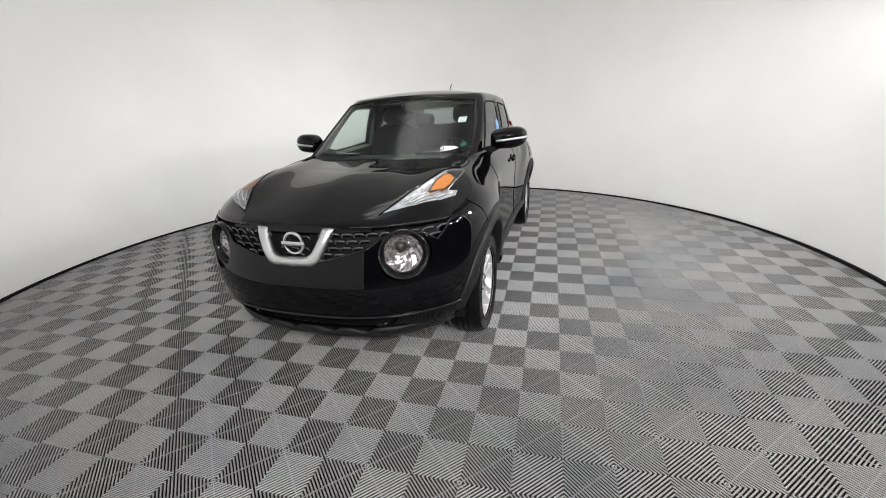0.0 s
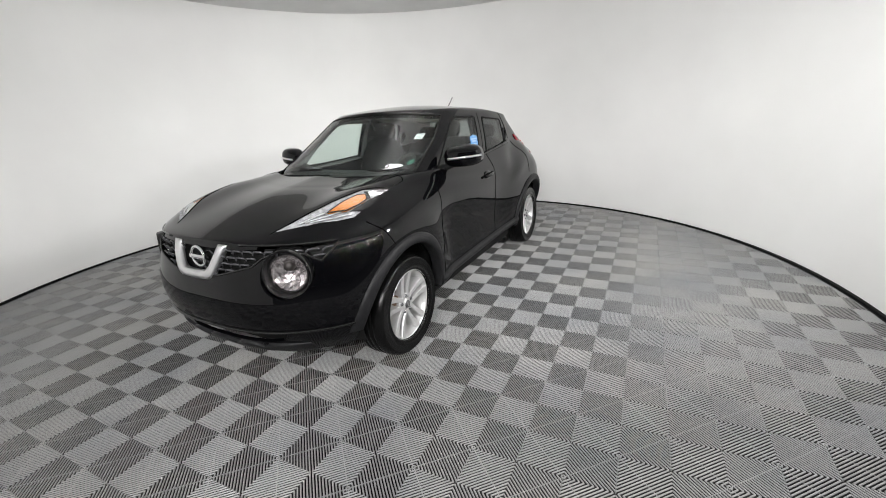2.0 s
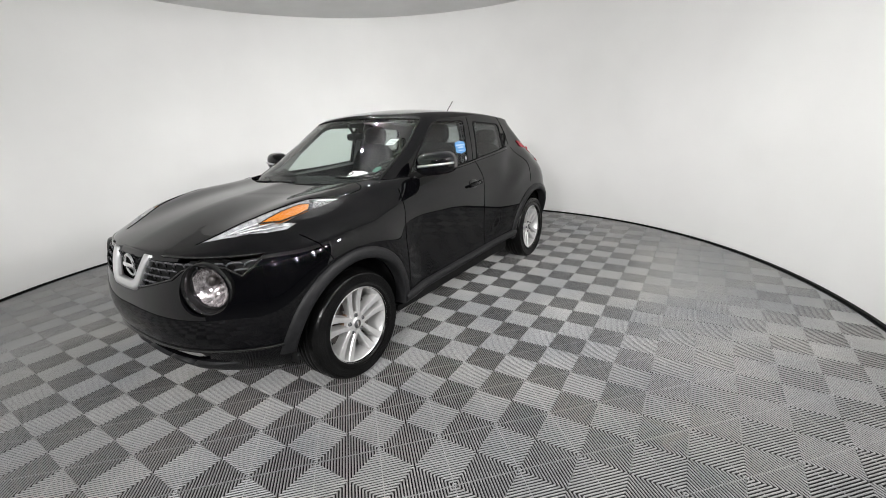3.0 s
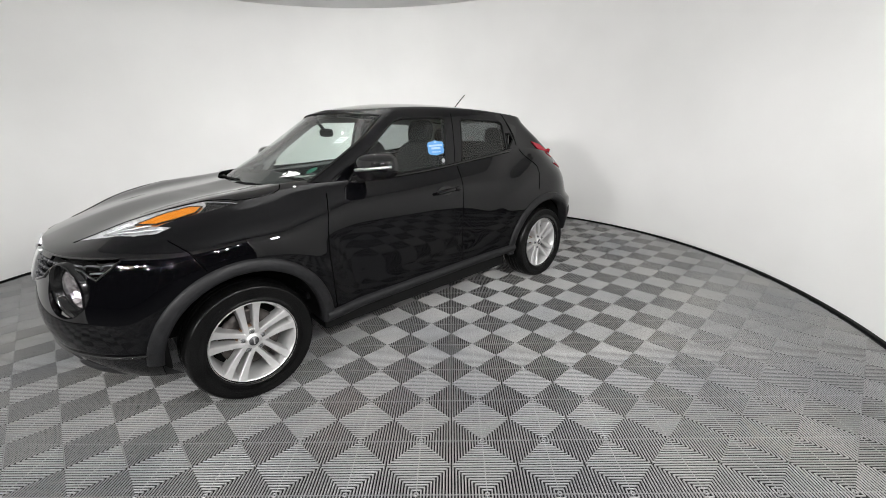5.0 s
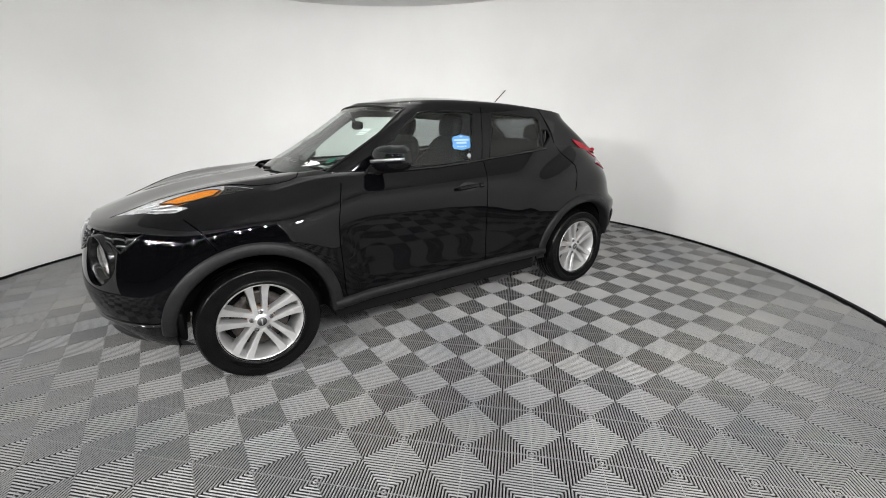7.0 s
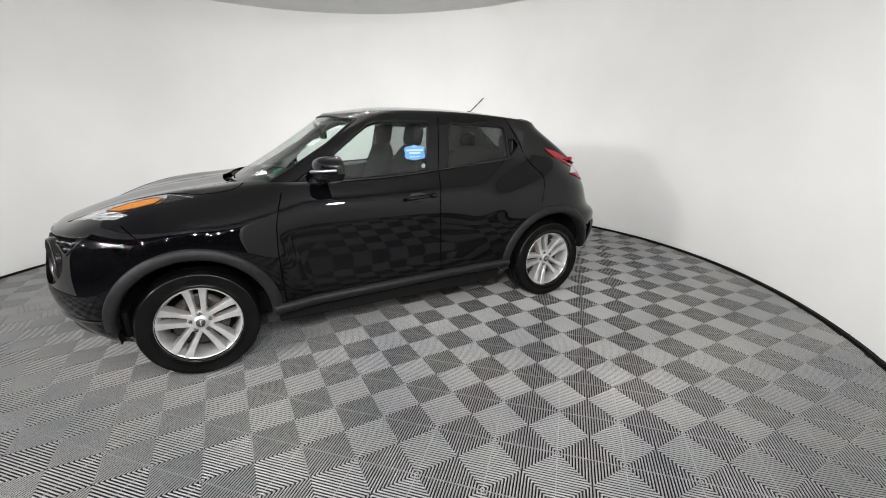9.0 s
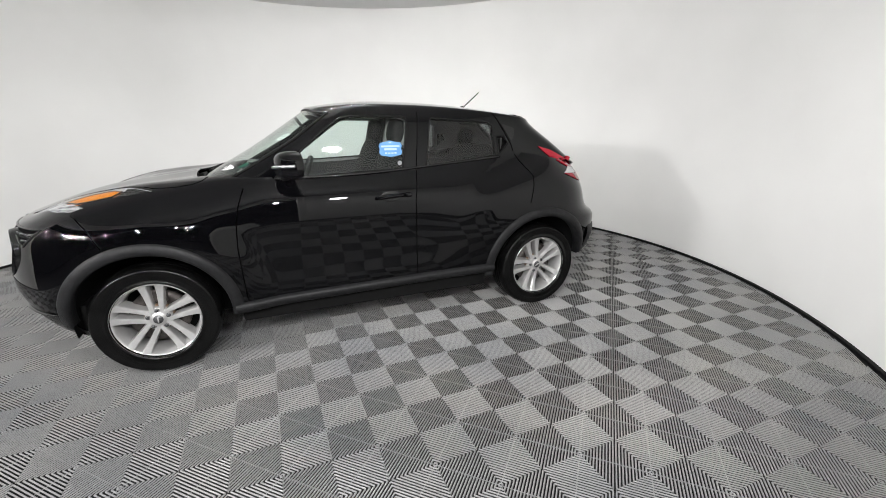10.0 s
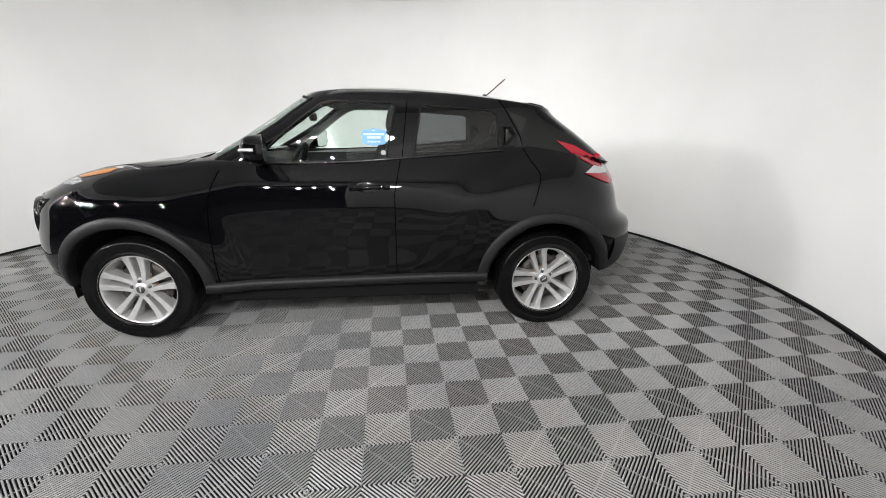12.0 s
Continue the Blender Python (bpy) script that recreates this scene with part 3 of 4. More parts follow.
# headlamps along the fenders: a lens over a bright tray with an amber insert
lamp_xy = [(-1.83, -0.425), (-1.74, -0.475), (-1.60, -0.545), (-1.45, -0.588), (-1.32, -0.616), (-1.19, -0.700), (-1.29, -0.708), (-1.38, -0.703), (-1.47, -0.698), (-1.545, -0.692), (-1.50, -0.733), (-1.56, -0.733), (-1.64, -0.682), (-1.74, -0.570)]
amber_xy = [(-1.62, -0.605), (-1.50, -0.606), (-1.385, -0.622), (-1.345, -0.652), (-1.385, -0.688), (-1.47, -0.688), (-1.55, -0.670)]
hood_xy = [(-2.3, -0.40), (-1.85, -0.412), (-1.74, -0.462), (-1.60, -0.533), (-1.45, -0.576), (-1.32, -0.604), (-1.24, -0.640), (-1.19, -0.672), (-1.08, -0.690), (-1.0, -0.684), (-0.955, -0.65), (-0.93, -0.585), (-0.93, 0.585), (-0.955, 0.65), (-1.0, 0.684), (-1.08, 0.690), (-1.19, 0.672), (-1.24, 0.640), (-1.32, 0.604), (-1.45, 0.576), (-1.60, 0.533), (-1.74, 0.462), (-1.85, 0.412), (-2.3, 0.40)]
def laid_on(poly, tree):
    """An even sheet with the outline poly, laid from above onto a skin."""
    x0, y0 = min(p[0] for p in poly) - 0.03, min(p[1] for p in poly) - 0.03
    nx, ny = int((max(p[0] for p in poly) + 0.03 - x0) / 0.012) + 1, int((max(p[1] for p in poly) + 0.03 - y0) / 0.012) + 1
    flat = mesh_from([(x0 + 0.012 * i, y0 + 0.012 * j, 0) for i in range(nx + 1) for j in range(ny + 1)],
                     [(i * (ny + 1) + j, (i + 1) * (ny + 1) + j, (i + 1) * (ny + 1) + j + 1, i * (ny + 1) + j + 1) for i in range(nx) for j in range(ny)])
    bmesh.ops.triangulate(flat, faces=flat.faces)
    piece = cut_out(flat, poly, "xy", lambda f: True)
    flat.free()
    bmesh.ops.remove_doubles(piece, verts=piece.verts, dist=0.0003)
    for v in piece.verts:
        v.co.z = on_top(v.co.x, v.co.y, tree).z
    for f in piece.faces:
        f.normal_update()
        if f.normal.z < 0:
            f.normal_flip()
    piece.normal_update()
    return piece


for side in (-1, 1):
    on_hood = lambda f, side=side: f.normal.z > 0.12 and f.calc_center_median().y * side > 0.2 and f.calc_center_median().z > 0.84
    cut_out(SKIN, [(a, b * -side) for a, b in lamp_xy], "xy", on_hood).free()
    whole = laid_on([(a, b * -side) for a, b in lamp_xy], SKIN_TREE)
    amber = laid_on([(a, b * -side) for a, b in amber_xy], SKIN_TREE)
    tail = laid_on([(a, b * -side) for a, b in ((-1.325, -0.622), (-1.28, -0.648), (-1.205, -0.697), (-1.29, -0.704), (-1.365, -0.699), (-1.325, -0.658))], SKIN_TREE)
    outline = [Vector((a, b * -side, 0)) for a, b in lamp_xy]
    tray = copy_faces(whole.faces)
    dip = {}
    for v in tray.verts:                        # a shallow bowl that meets the lens at its rim
        c = Vector((v.co.x, v.co.y, 0))
        gap = min((c - geometry.intersect_point_line(c, a, b)[0]).length if 0 <= geometry.intersect_point_line(c, a, b)[1] <= 1 else min((c - a).length, (c - b).length) for a, b in zip(outline, outline[1:] + outline[:1]))
        dip[v] = v.co - v.normal * (0.001 + 0.026 * ease(0.0, 0.022, gap))
    for v, co in dip.items():
        v.co = co
    tray.normal_update()
    headlamp = part("headlamp", tray, LAMP_TRAY, car, "slim clear headlamp running up the fender", True, False)
    lens = part("lens", copy_faces(whole.faces, 0.0015), LENS, headlamp, "clear lamp lens", True, False)
    lens.visible_shadow = False
    part("turn_signal", shell(copy_faces(amber.faces, -0.003), 0.012), AMBER, headlamp, "amber turn signal", True, False)
    part("lamp_tail", shell(copy_faces(tail.faces, -0.0008), 0.01), GLOSS_BLACK, headlamp, "dark tail of the lamp", True, False)
    tail.free()
    # dark rim round the amber glass, pale ribs and a bright blade in the lower finger
    rim = [on_top(x, y * -side, SKIN_TREE, -0.004) for x, y in along([Vector(q) for q in amber_xy + amber_xy[:1]], 0.02)[:-1]]
    part("signal_rim", tube([q for q in rim if q], 0.0045, 6, True), BLACK_TRIM, headlamp, "dark rim round the amber glass", True)
    for line, lift in ((((-1.72, -0.56), (-1.63, -0.655), (-1.53, -0.716)), -0.008), (((-1.74, -0.50), (-1.62, -0.585)), -0.012), (((-1.72, -0.53), (-1.64, -0.61), (-1.56, -0.655)), -0.012)):
        blade = [on_top(x, y * -side, SKIN_TREE, lift) for x, y in along([Vector(q) for q in line], 0.02)]
        part("blade", tube([q for q in blade if q], 0.004, 6), SATIN, headlamp, "bright blade inside the lamp", True)
    amber.free()
    whole.free()

# the open scoop between the bonnet and the windscreen
scoop = [(-0.93, 0.57), (-0.985, 0.47), (-1.03, 0.33), (-1.055, 0.16), (-1.06, 0.0)]
scoop = [(-0.78, 0.60)] + scoop + [(a, -b) for a, b in scoop[-2::-1]] + [(-0.78, -0.60)]
cut_out(SKIN, scoop, "xy", lambda f: f.normal.z > 0.30 and f.calc_center_median().z > 0.95).free()
hood = cut_out(SKIN, hood_xy, "xy", lambda f: f.normal.z > 0.20 and f.calc_center_median().z > 0.86)
part("hood", shell(hood, 0.012), PAINT, car, "glossy black bonnet", True, False, WHOLE_SKIN)
for side in (-1, 1):
    seam("hood_gap", [on_top(a, b * -side, SKIN_TREE, -0.001) for a, b in along(hood_xy[1:12], 0.02)])

# doors
front_door = [(-0.70, 1.2), (-0.735, 1.03), (-0.765, 0.95), (-0.79, 0.85), (-0.80, 0.70), (-0.79, 0.40), (-0.78, 0.335), (0.29, 0.36), (0.287, 0.90), (0.325, 1.095), (0.33, 1.2)]
rear_door = [(0.33, 1.2), (0.325, 1.095), (0.287, 0.90), (0.29, 0.36), (0.80, 0.37), (0.85, 0.56), (0.94, 0.70), (1.08, 0.80), (1.135, 0.83), (1.175, 0.96), (1.185, 1.02), (1.09, 1.19), (1.04, 1.3)]
door_of = {}
for side in (-1, 1):
    for name, poly in (("front_door", front_door), ("rear_door", rear_door)):
        door = cut_out(SKIN, poly, "xz", lambda f, side=side: f.calc_center_median().y * side > 0.5)
        door_of[name, side] = part(name, shell(door, 0.015), PAINT, car, "glossy black door panel", True, False, WHOLE_SKIN)
    seam("door_gap", [on_side(a, b, SKIN_TREE, side, -0.0005) for a, b in along(front_door[1:7], 0.03)])
    seam("door_gap", [on_side(a, b, SKIN_TREE, side, -0.0005) for a, b in along(front_door[7:10], 0.03)])
    seam("door_gap", [on_side(a, b, SKIN_TREE, side, -0.0005) for a, b in along([(1.105, 1.165), (1.185, 1.02), (1.175, 0.96), (1.135, 0.83)], 0.02)])
    seam("door_gap", [on_side(a, b, CABIN_TREE, side, -0.0005) for a, b in along([(1.105, 1.19), (1.09, 1.235), (0.985, 1.41), (0.95, 1.455)], 0.02)])
    seam("door_gap", [on_side(a, b, CABIN_TREE, side, -0.0005) for a, b in along([(0.335, 1.10), (0.352, 1.25), (0.375, 1.46)], 0.02)], 0.003)
    seam("bumper_gap", [on_side(a, b, SKIN_TREE, side, -0.0005) for a, b in along([(-1.53, 0.925), (-1.47, 0.87), (-1.42, 0.775)], 0.02)], 0.003)

# ---- grille, chrome V, emblem, round lamps, lower intake ----
def front_face(f):
    return f.normal.x < -0.12 and f.calc_center_median().x < -1.3


grille_yz = [(0.0, 0.868), (0.30, 0.872), (0.50, 0.872), (0.742, 0.872), (0.730, 0.830), (0.700, 0.785), (0.64, 0.826), (0.52, 0.842), (0.45, 0.815), (0.40, 0.775), (0.25, 0.735), (0.12, 0.705), (0.0, 0.70)]
lower_yz = [(0.0, 0.400), (0.40, 0.402), (0.52, 0.405), (0.47, 0.345), (0.38, 0.325), (0.0, 0.32)]
backs = []
for side in (-1, 1):
    hole = cut_out(SKIN, [(a * side, b) for a, b in grille_yz], "yz", front_face)
    backs.append(copy_faces(hole.faces, -0.06))
    hole.free()
part("grille_back", join(*backs), BLACK_TRIM, car, "black hollow behind the grille", True)
backs = []
for side in (-1, 1):
    hole = cut_out(SKIN, [(a * side, b) for a, b in lower_yz], "yz", front_face)
    backs.append(copy_faces(hole.faces, -0.06))
    hole.free()
part("intake_back", join(*backs), BLACK_TRIM, car, "black hollow of the lower intake", True)
for side in (-1, 1):
    rim = [on_front(a * side, b, 0.001) for a, b in along(grille_yz[1:12], 0.02)]
    seam("grille_frame", rim, 0.006, GLOSS_BLACK, "gloss black frame round the grille")
    # staggered hooked cells of the mesh, with bars behind them
    for r in range(6):
        for c in range(10):
            y = 0.140 + 0.062 * c + (0.031 if r % 2 else 0.0)
            zz = 0.722 + 0.031 * r - 0.004 * math.sin(4 * y)
            if not (inside(grille_yz, y + 0.008, zz) and inside(grille_yz, y + 0.032, zz)):
                continue
            cell = [on_front(side * (y + dy), zz + dz, l) for dy, dz, l in ((0.000, -0.017, -0.016), (0.001, -0.005, -0.006), (0.008, 0.002, -0.003), (0.022, 0.003, -0.002), (0.042, 0.002, -0.004), (0.050, -0.001, -0.014))]
            if None not in cell:
                part("grille_cell", tube(cell, 0.0060, 6), GRILLE, car, "", True)
for r in range(5):
    for c in range(5):
        y = -0.135 + 0.060 * c + (0.0 if r % 2 else 0.030)
        zz = 0.745 + 0.029 * r
        if abs(y + 0.02) > 0.035 + 0.42 * (zz - 0.70):
            continue
        cell = [on_front(y + dy, zz + dz, l) for dy, dz, l in ((0.000, -0.014, -0.040), (0.001, -0.004, -0.034), (0.008, 0.002, -0.031), (0.022, 0.003, -0.030), (0.042, 0.002, -0.032), (0.050, 0.000, -0.040))]
        part("grille_cell", tube(cell, 0.0056, 6), GRILLE, car, "", True)


def v_band(outer, inner, lift, deep):
    """A bent band between two lines on the nose, with a rounded front."""
    bm = bmesh.new()
    rows = []
    for (oy, oz), (iy, iz) in zip(outer, inner):
        row = []
        for t, l in ((0.0, lift - deep), (0.02, lift - 0.006), (0.14, lift), (0.5, lift + 0.004), (0.86, lift), (0.98, lift - 0.006), (1.0, lift - deep)):
            row.append(bm.verts.new(on_front(oy + (iy - oy) * t, oz + (iz - oz) * t, l)))
        rows.append(row)
    for a, b in zip(rows, rows[1:]):
        for k in range(6):
            bm.faces.new((a[k], a[k + 1], b[k + 1], b[k]))
    for row in (rows[0], rows[-1]):
        bm.faces.new(row)
    return bm


half_out = along([Vector(p) for p in ((0.225, 0.868), (0.205, 0.82), (0.17, 0.745), (0.145, 0.705), (0.115, 0.690), (0.0, 0.686))], 0.015)
half_in = along([Vector(p) for p in ((0.162, 0.868), (0.147, 0.82), (0.118, 0.762), (0.095, 0.742), (0.08, 0.735), (0.0, 0.732))], 0.015)
n_band = 24


def resample(points, n):
    length = [0.0]
    for a, b in zip(points, points[1:]):
        length.append(length[-1] + (b - a).length)
    out = []
    for k in range(n + 1):
        d = length[-1] * k / n
        i = max(j for j in range(len(points) - 1) if length[j] <= d + 1e-9)
        out.append(points[i].lerp(points[i + 1], (d - length[i]) / max(1e-9, length[i + 1] - length[i])))
    return out


o, i_ = resample(half_out, n_band), resample(half_in, n_band)
outer = [(-p.x, p.y) for p in o] + [(p.x, p.y) for p in reversed(o[:-1])]
inner = [(-p.x, p.y) for p in i_] + [(p.x, p.y) for p in reversed(i_[:-1])]
part("grille_surround", v_band(outer, inner, 0.012, 0.03), SATIN, car, "bright silver V-shaped grille surround", True)
hub = on_front(0.0, 0.800, -0.016)
emblem_ring = tube([(hub.x - 0.004, 0.054 * math.cos(a), hub.z + 0.054 * math.sin(a)) for a in [2 * math.pi * k / 40 for k in range(40)]], 0.009, 8, True)
emblem = part("emblem", emblem_ring, CHROME, car, "chrome ring emblem with a cross bar", True)
part("emblem_bar", box(hub.x - 0.016, hub.x - 0.002, -0.068, 0.068, hub.z - 0.012, hub.z + 0.012, 0.004), CHROME, emblem, "chrome cross bar", True)


def turned_x(profile, at, axis, n=40):
    """Turn a profile of (radius, depth) round an axis that looks forward and outward."""
    q = Vector((1, 0, 0)).rotation_difference(Vector(axis).normalized())
    bm = bmesh.new()
    loops = [[bm.verts.new(Vector(at) + q @ Vector((d, r * math.cos(2 * math.pi * k / n), r * math.sin(2 * math.pi * k / n)))) for k in range(n)] for r, d in profile]
    for a, b in zip(loops, loops[1:]):
        for k in range(n):
            bm.faces.new((a[k], a[(k + 1) % n], b[(k + 1) % n], b[k]))
    if profile[-1][0] < 0.002:
        bmesh.ops.remove_doubles(bm, verts=loops[-1], dist=0.005)
    return bm


random.seed(5)
for side in (-1, 1):
    cut_out(SKIN, ring(side * 0.562, 0.73, 0.118, 32, 1.05), "yz", front_face).free()
    at = on_front(side * 0.562, 0.73, -0.014)
    out_dir = (-0.905, side * 0.42, 0.05)
    housing = part("round_lamp", turned_x([(0.140, -0.10), (0.136, -0.04), (0.130, -0.004), (0.125, 0.005), (0.120, 0.004), (0.115, -0.010), (0.108, -0.034), (0.100, -0.042), (0.096, -0.07)], at, out_dir), GLOSS_BLACK, car, "round main headlamp in a deep glossy black pod", True)
    bowl = turned_x([(0.099, -0.036), (0.086, -0.050), (0.068, -0.063), (0.050, -0.074), (0.032, -0.082), (0.016, -0.086), (0.001, -0.088)], at, out_dir, 19)
    for v in bowl.verts:
        v.co += Vector((random.uniform(-0.007, 0.007), random.uniform(-0.005, 0.005), random.uniform(-0.005, 0.005)))
    part("reflector", bowl, LAMP_BOWL, housing, "faceted grey lamp bowl", False)
    part("lamp_ring", turned_x([(0.106, -0.034), (0.104, -0.027), (0.099, -0.027), (0.097, -0.037)], at, out_dir), GLOSS_BLACK, housing, "black inner ring", True)
    part("lens", turned_x([(0.102, -0.030), (0.090, -0.018), (0.066, -0.008), (0.034, -0.003), (0.001, -0.002)], at, out_dir), LENS, housing, "clear domed glass", True)
    part("pod_edge", turned_x([(0.128, 0.0), (0.1255, 0.0065), (0.122, 0.0065), (0.1205, 0.002)], at, out_dir), PAINT, housing, "glossy rim of the pod", True)
    q = Vector((1, 0, 0)).rotation_difference(Vector(out_dir).normalized())
    part("bulb_shield", turned_x([(0.026, -0.09), (0.027, -0.06), (0.022, -0.048), (0.001, -0.046)], at + q @ Vector((0, 0, 0.028)), out_dir, 20), DARK_METAL, housing, "dark bulb shield", True)

# ---- plastic cladding ----
def arch_trim(x0, side):
    bm = bmesh.new()
    rows = []
    for k in range(61):
        a = radians((-5 if x0 < 0 else 6) + (184 if x0 < 0 else 178) * k / 60)
        ca, sa = math.cos(a), math.sin(a)
        row = []
        for r, l in ((0.456, -0.01), (0.454, 0.006), (0.446, 0.014), (0.415, 0.020), (0.397, 0.018), (0.389, 0.008), (0.389, -0.06)):
            x, z = x0 + r * ca, WHEEL_Z + 0.01 + r * sa
            p = on_side(x, max(z, sill_z(x) + 0.02), SKIN_TREE, side)
            y = abs(p.y) if p else 0.8
            row.append(bm.verts.new((x, side * (y + l), z)))
        rows.append(row)
    for a, b in zip(rows, rows[1:]):
        for k in range(6):
            bm.faces.new((a[k], a[k + 1], b[k + 1], b[k]))
    return bm


def liner(x0, side):
    bm = bmesh.new()
    rows = []
    for k in range(31):
        a = radians((4 if x0 > 0 else -6) + (176 if x0 > 0 else 196) * k / 30)
        x, z = x0 + 0.395 * math.cos(a), WHEEL_Z + 0.01 + 0.395 * math.sin(a)
        rows.append([bm.verts.new((x, side * y, z)) for y in (0.79, 0.52)] + [bm.verts.new((x0, side * 0.52, WHEEL_Z))])
    for a, b in zip(rows, rows[1:]):
        bm.faces.new((a[0], a[1], b[1], b[0]))
        if a[1].co.z > WHEEL_Z and b[1].co.z > WHEEL_Z:
            bm.faces.new((a[1], a[2], b[1]))
    return bm


for side in (-1, 1):
    for x in (-AXLE, AXLE):
        part("wheel_arch_trim", arch_trim(x, side), PLASTIC, car, "matt black plastic wheel arch moulding", True)
        part("wheel_arch_liner", liner(x, side), BLACK_TRIM, car, "dark wheel arch liner", True)
    # added black panel that stands in for the shade between bumper and wheel
    part("arch_shade_panel", box(-1.655, -1.620, side * 0.56 - 0.14, side * 0.56 + 0.14, 0.262, 0.42, 0.012), BLACK_TRIM, car, "black panel added as shade before the front wheel", True)
    # sill cladding between the arches
    bm = bmesh.new()
    rows = []
    for k in range(41):
        x = -0.86 + 1.73 * k / 40
        top = 0.362 + 0.030 * k / 40
        y = half_width(x, top)
        rows.append([bm.verts.new((x, side * yy, z)) for yy, z in ((y - 0.02, top + 0.004), (y + 0.012, top), (y + 0.026, top - 0.012), (y + 0.028, top - 0.035), (y + 0.012, top - 0.06), (y - 0.08, top - 0.10), (y - 0.25, top - 0.10))])
    for a, b in zip(rows, rows[1:]):
        for k in range(6):
            bm.faces.new((a[k], a[k + 1], b[k + 1], b[k]))
    part("sill_cladding", bm, PLASTIC, car, "matt black plastic sill cladding", True)


def band_on_skin(z0, z1, i0, i1, lift, steps=5):
    """A band that follows the outline of the body between two heights, on both sides."""
    bm = bmesh.new()
    for side in (-1, 1):
        rows = []
        for i in range(i0, i1 + 1):
            row = []
            for k in range(steps + 1):
                z = z0 + (z1 - z0) * k / steps
                x, y = hull(i, z)
                c = Vector((x * 0.6, 0, 0))
                d = Vector((x, y, 0)) - c
                d.normalize()
                bulge = lift * (1 - (2 * k / steps - 1) ** 4)
                row.append(bm.verts.new((x + d.x * bulge, side * (y + d.y * bulge), z)))
            rows.append(row)
        for a, b in zip(rows, rows[1:]):
            for k in range(steps):
                bm.faces.new((a[k], a[k + 1], b[k + 1], b[k]))
    bmesh.ops.remove_doubles(bm, verts=bm.verts, dist=0.0008)
    return bm


def skid_top(y):
    """Upper edge of the skid plate, with four scallops."""
    return 0.318 - 0.034 * sum(math.exp(-((abs(y) - c) / 0.042) ** 4) for c in (0.12, 0.31))


bm = bmesh.new()
for side in (-1, 1):
    rows = []
    for i in range(0, 31):
        row = []
        for k in range(7):
            z = 0.236
            for _ in range(3):
                x, y = hull(i, z)
                z = 0.236 + (skid_top(y) - 0.236) * min(k, 5) / 5
            d = Vector((x * 0.4, y, 0)).normalized()
            bulge = (0.018, 0.026, 0.028, 0.028, 0.026, 0.020, -0.03)[k] * (1 - ease(10, 24, i)) - 0.008 * ease(10, 24, i)
            row.append(bm.verts.new((x + d.x * bulge, side * (y + d.y * bulge), z)))
        rows.append(row)
    for a, b in zip(rows, rows[1:]):
        for k in range(6):
            bm.faces.new((a[k], a[k + 1], b[k + 1], b[k]))
bmesh.ops.remove_doubles(bm, verts=bm.verts, dist=0.0008)
part("skid_plate", bm, PLASTIC, car, "matt black scalloped skid plate under the front bumper", True)
part("intake_cavity", box(-1.870, -1.60, -0.46, 0.46, 0.255, 0.46, 0.03), BLACK_TRIM, car, "black hollow inside the front bumper")
part("bumper_lip", band_on_skin(0.400, 0.416, 0, 30, 0.012), GLOSS_BLACK, car, "thin glossy edge above the lower intake", True)
part("rear_bumper_cladding", band_on_skin(0.365, 0.60, N_NOSE + N_SIDE + 7, N_OUT, 0.014, 9), PLASTIC, car, "matt black plastic rear bumper cladding", True)
part("underbody", join(box(-1.56, 1.75, -0.52, 0.52, 0.195, 0.36, 0.03), box(-0.84, 0.84, -0.76, 0.76, 0.20, 0.34, 0.02)), BLACK_TRIM, car, "dark underbody")

# ---- tail lamps ----
tail_red = [(1.335, 1.215), (1.45, 1.185), (1.60, 1.115), (1.685, 1.065), (1.66, 1.045), (1.58, 1.062), (1.50, 1.098), (1.40, 1.165)]
tail_white = [(1.685, 1.065), (1.785, 1.04), (1.785, 1.015), (1.62, 1.012), (1.49, 1.022), (1.58, 1.062), (1.66, 1.045)]
tail_low = [(1.49, 1.022), (1.62, 1.012), (1.785, 1.015), (1.775, 0.95), (1.70, 0.945), (1.61, 0.975)]
def laid_aside(poly, side, lift):
    """An even sheet with the outline poly in x and z, laid from the side onto the body or the cabin, whichever stands out."""
    x0, z0 = min(p[0] for p in poly) - 0.03, min(p[1] for p in poly) - 0.03
    nx, nz = int((max(p[0] for p in poly) + 0.03 - x0) / 0.012) + 1, int((max(p[1] for p in poly) + 0.03 - z0) / 0.012) + 1
    flat = mesh_from([(x0 + 0.012 * i, 0, z0 + 0.012 * j) for i in range(nx + 1) for j in range(nz + 1)],
                     [(i * (nz + 1) + j, (i + 1) * (nz + 1) + j, (i + 1) * (nz + 1) + j + 1, i * (nz + 1) + j + 1) for i in range(nx) for j in range(nz)])
    bmesh.ops.triangulate(flat, faces=flat.faces)
    piece = cut_out(flat, poly, "xz", lambda f: True)
    flat.free()
    bmesh.ops.remove_doubles(piece, verts=piece.verts, dist=0.0003)
    def out_to(v):
        hits = [abs(q.y) for q in (on_side(v.co.x, v.co.z, tree, side) for tree in (SKIN_TREE, CABIN_TREE)) if q]
        return max(hits) if hits else 0.40

    least = {v: out_to(v) for v in piece.verts}
    for v in piece.verts:
        v.co.y = side * (least[v] + lift)
    for _ in range(5):
        bmesh.ops.smooth_vert(piece, verts=piece.verts, factor=0.5, use_axis_y=True)
        for v in piece.verts:
            v.co.y = side * max(abs(v.co.y), least[v] + 0.010)
    for f in piece.faces:
        f.normal_update()
        if f.normal.y * side < 0:
            f.normal_flip()
    piece.normal_update()
    return piece


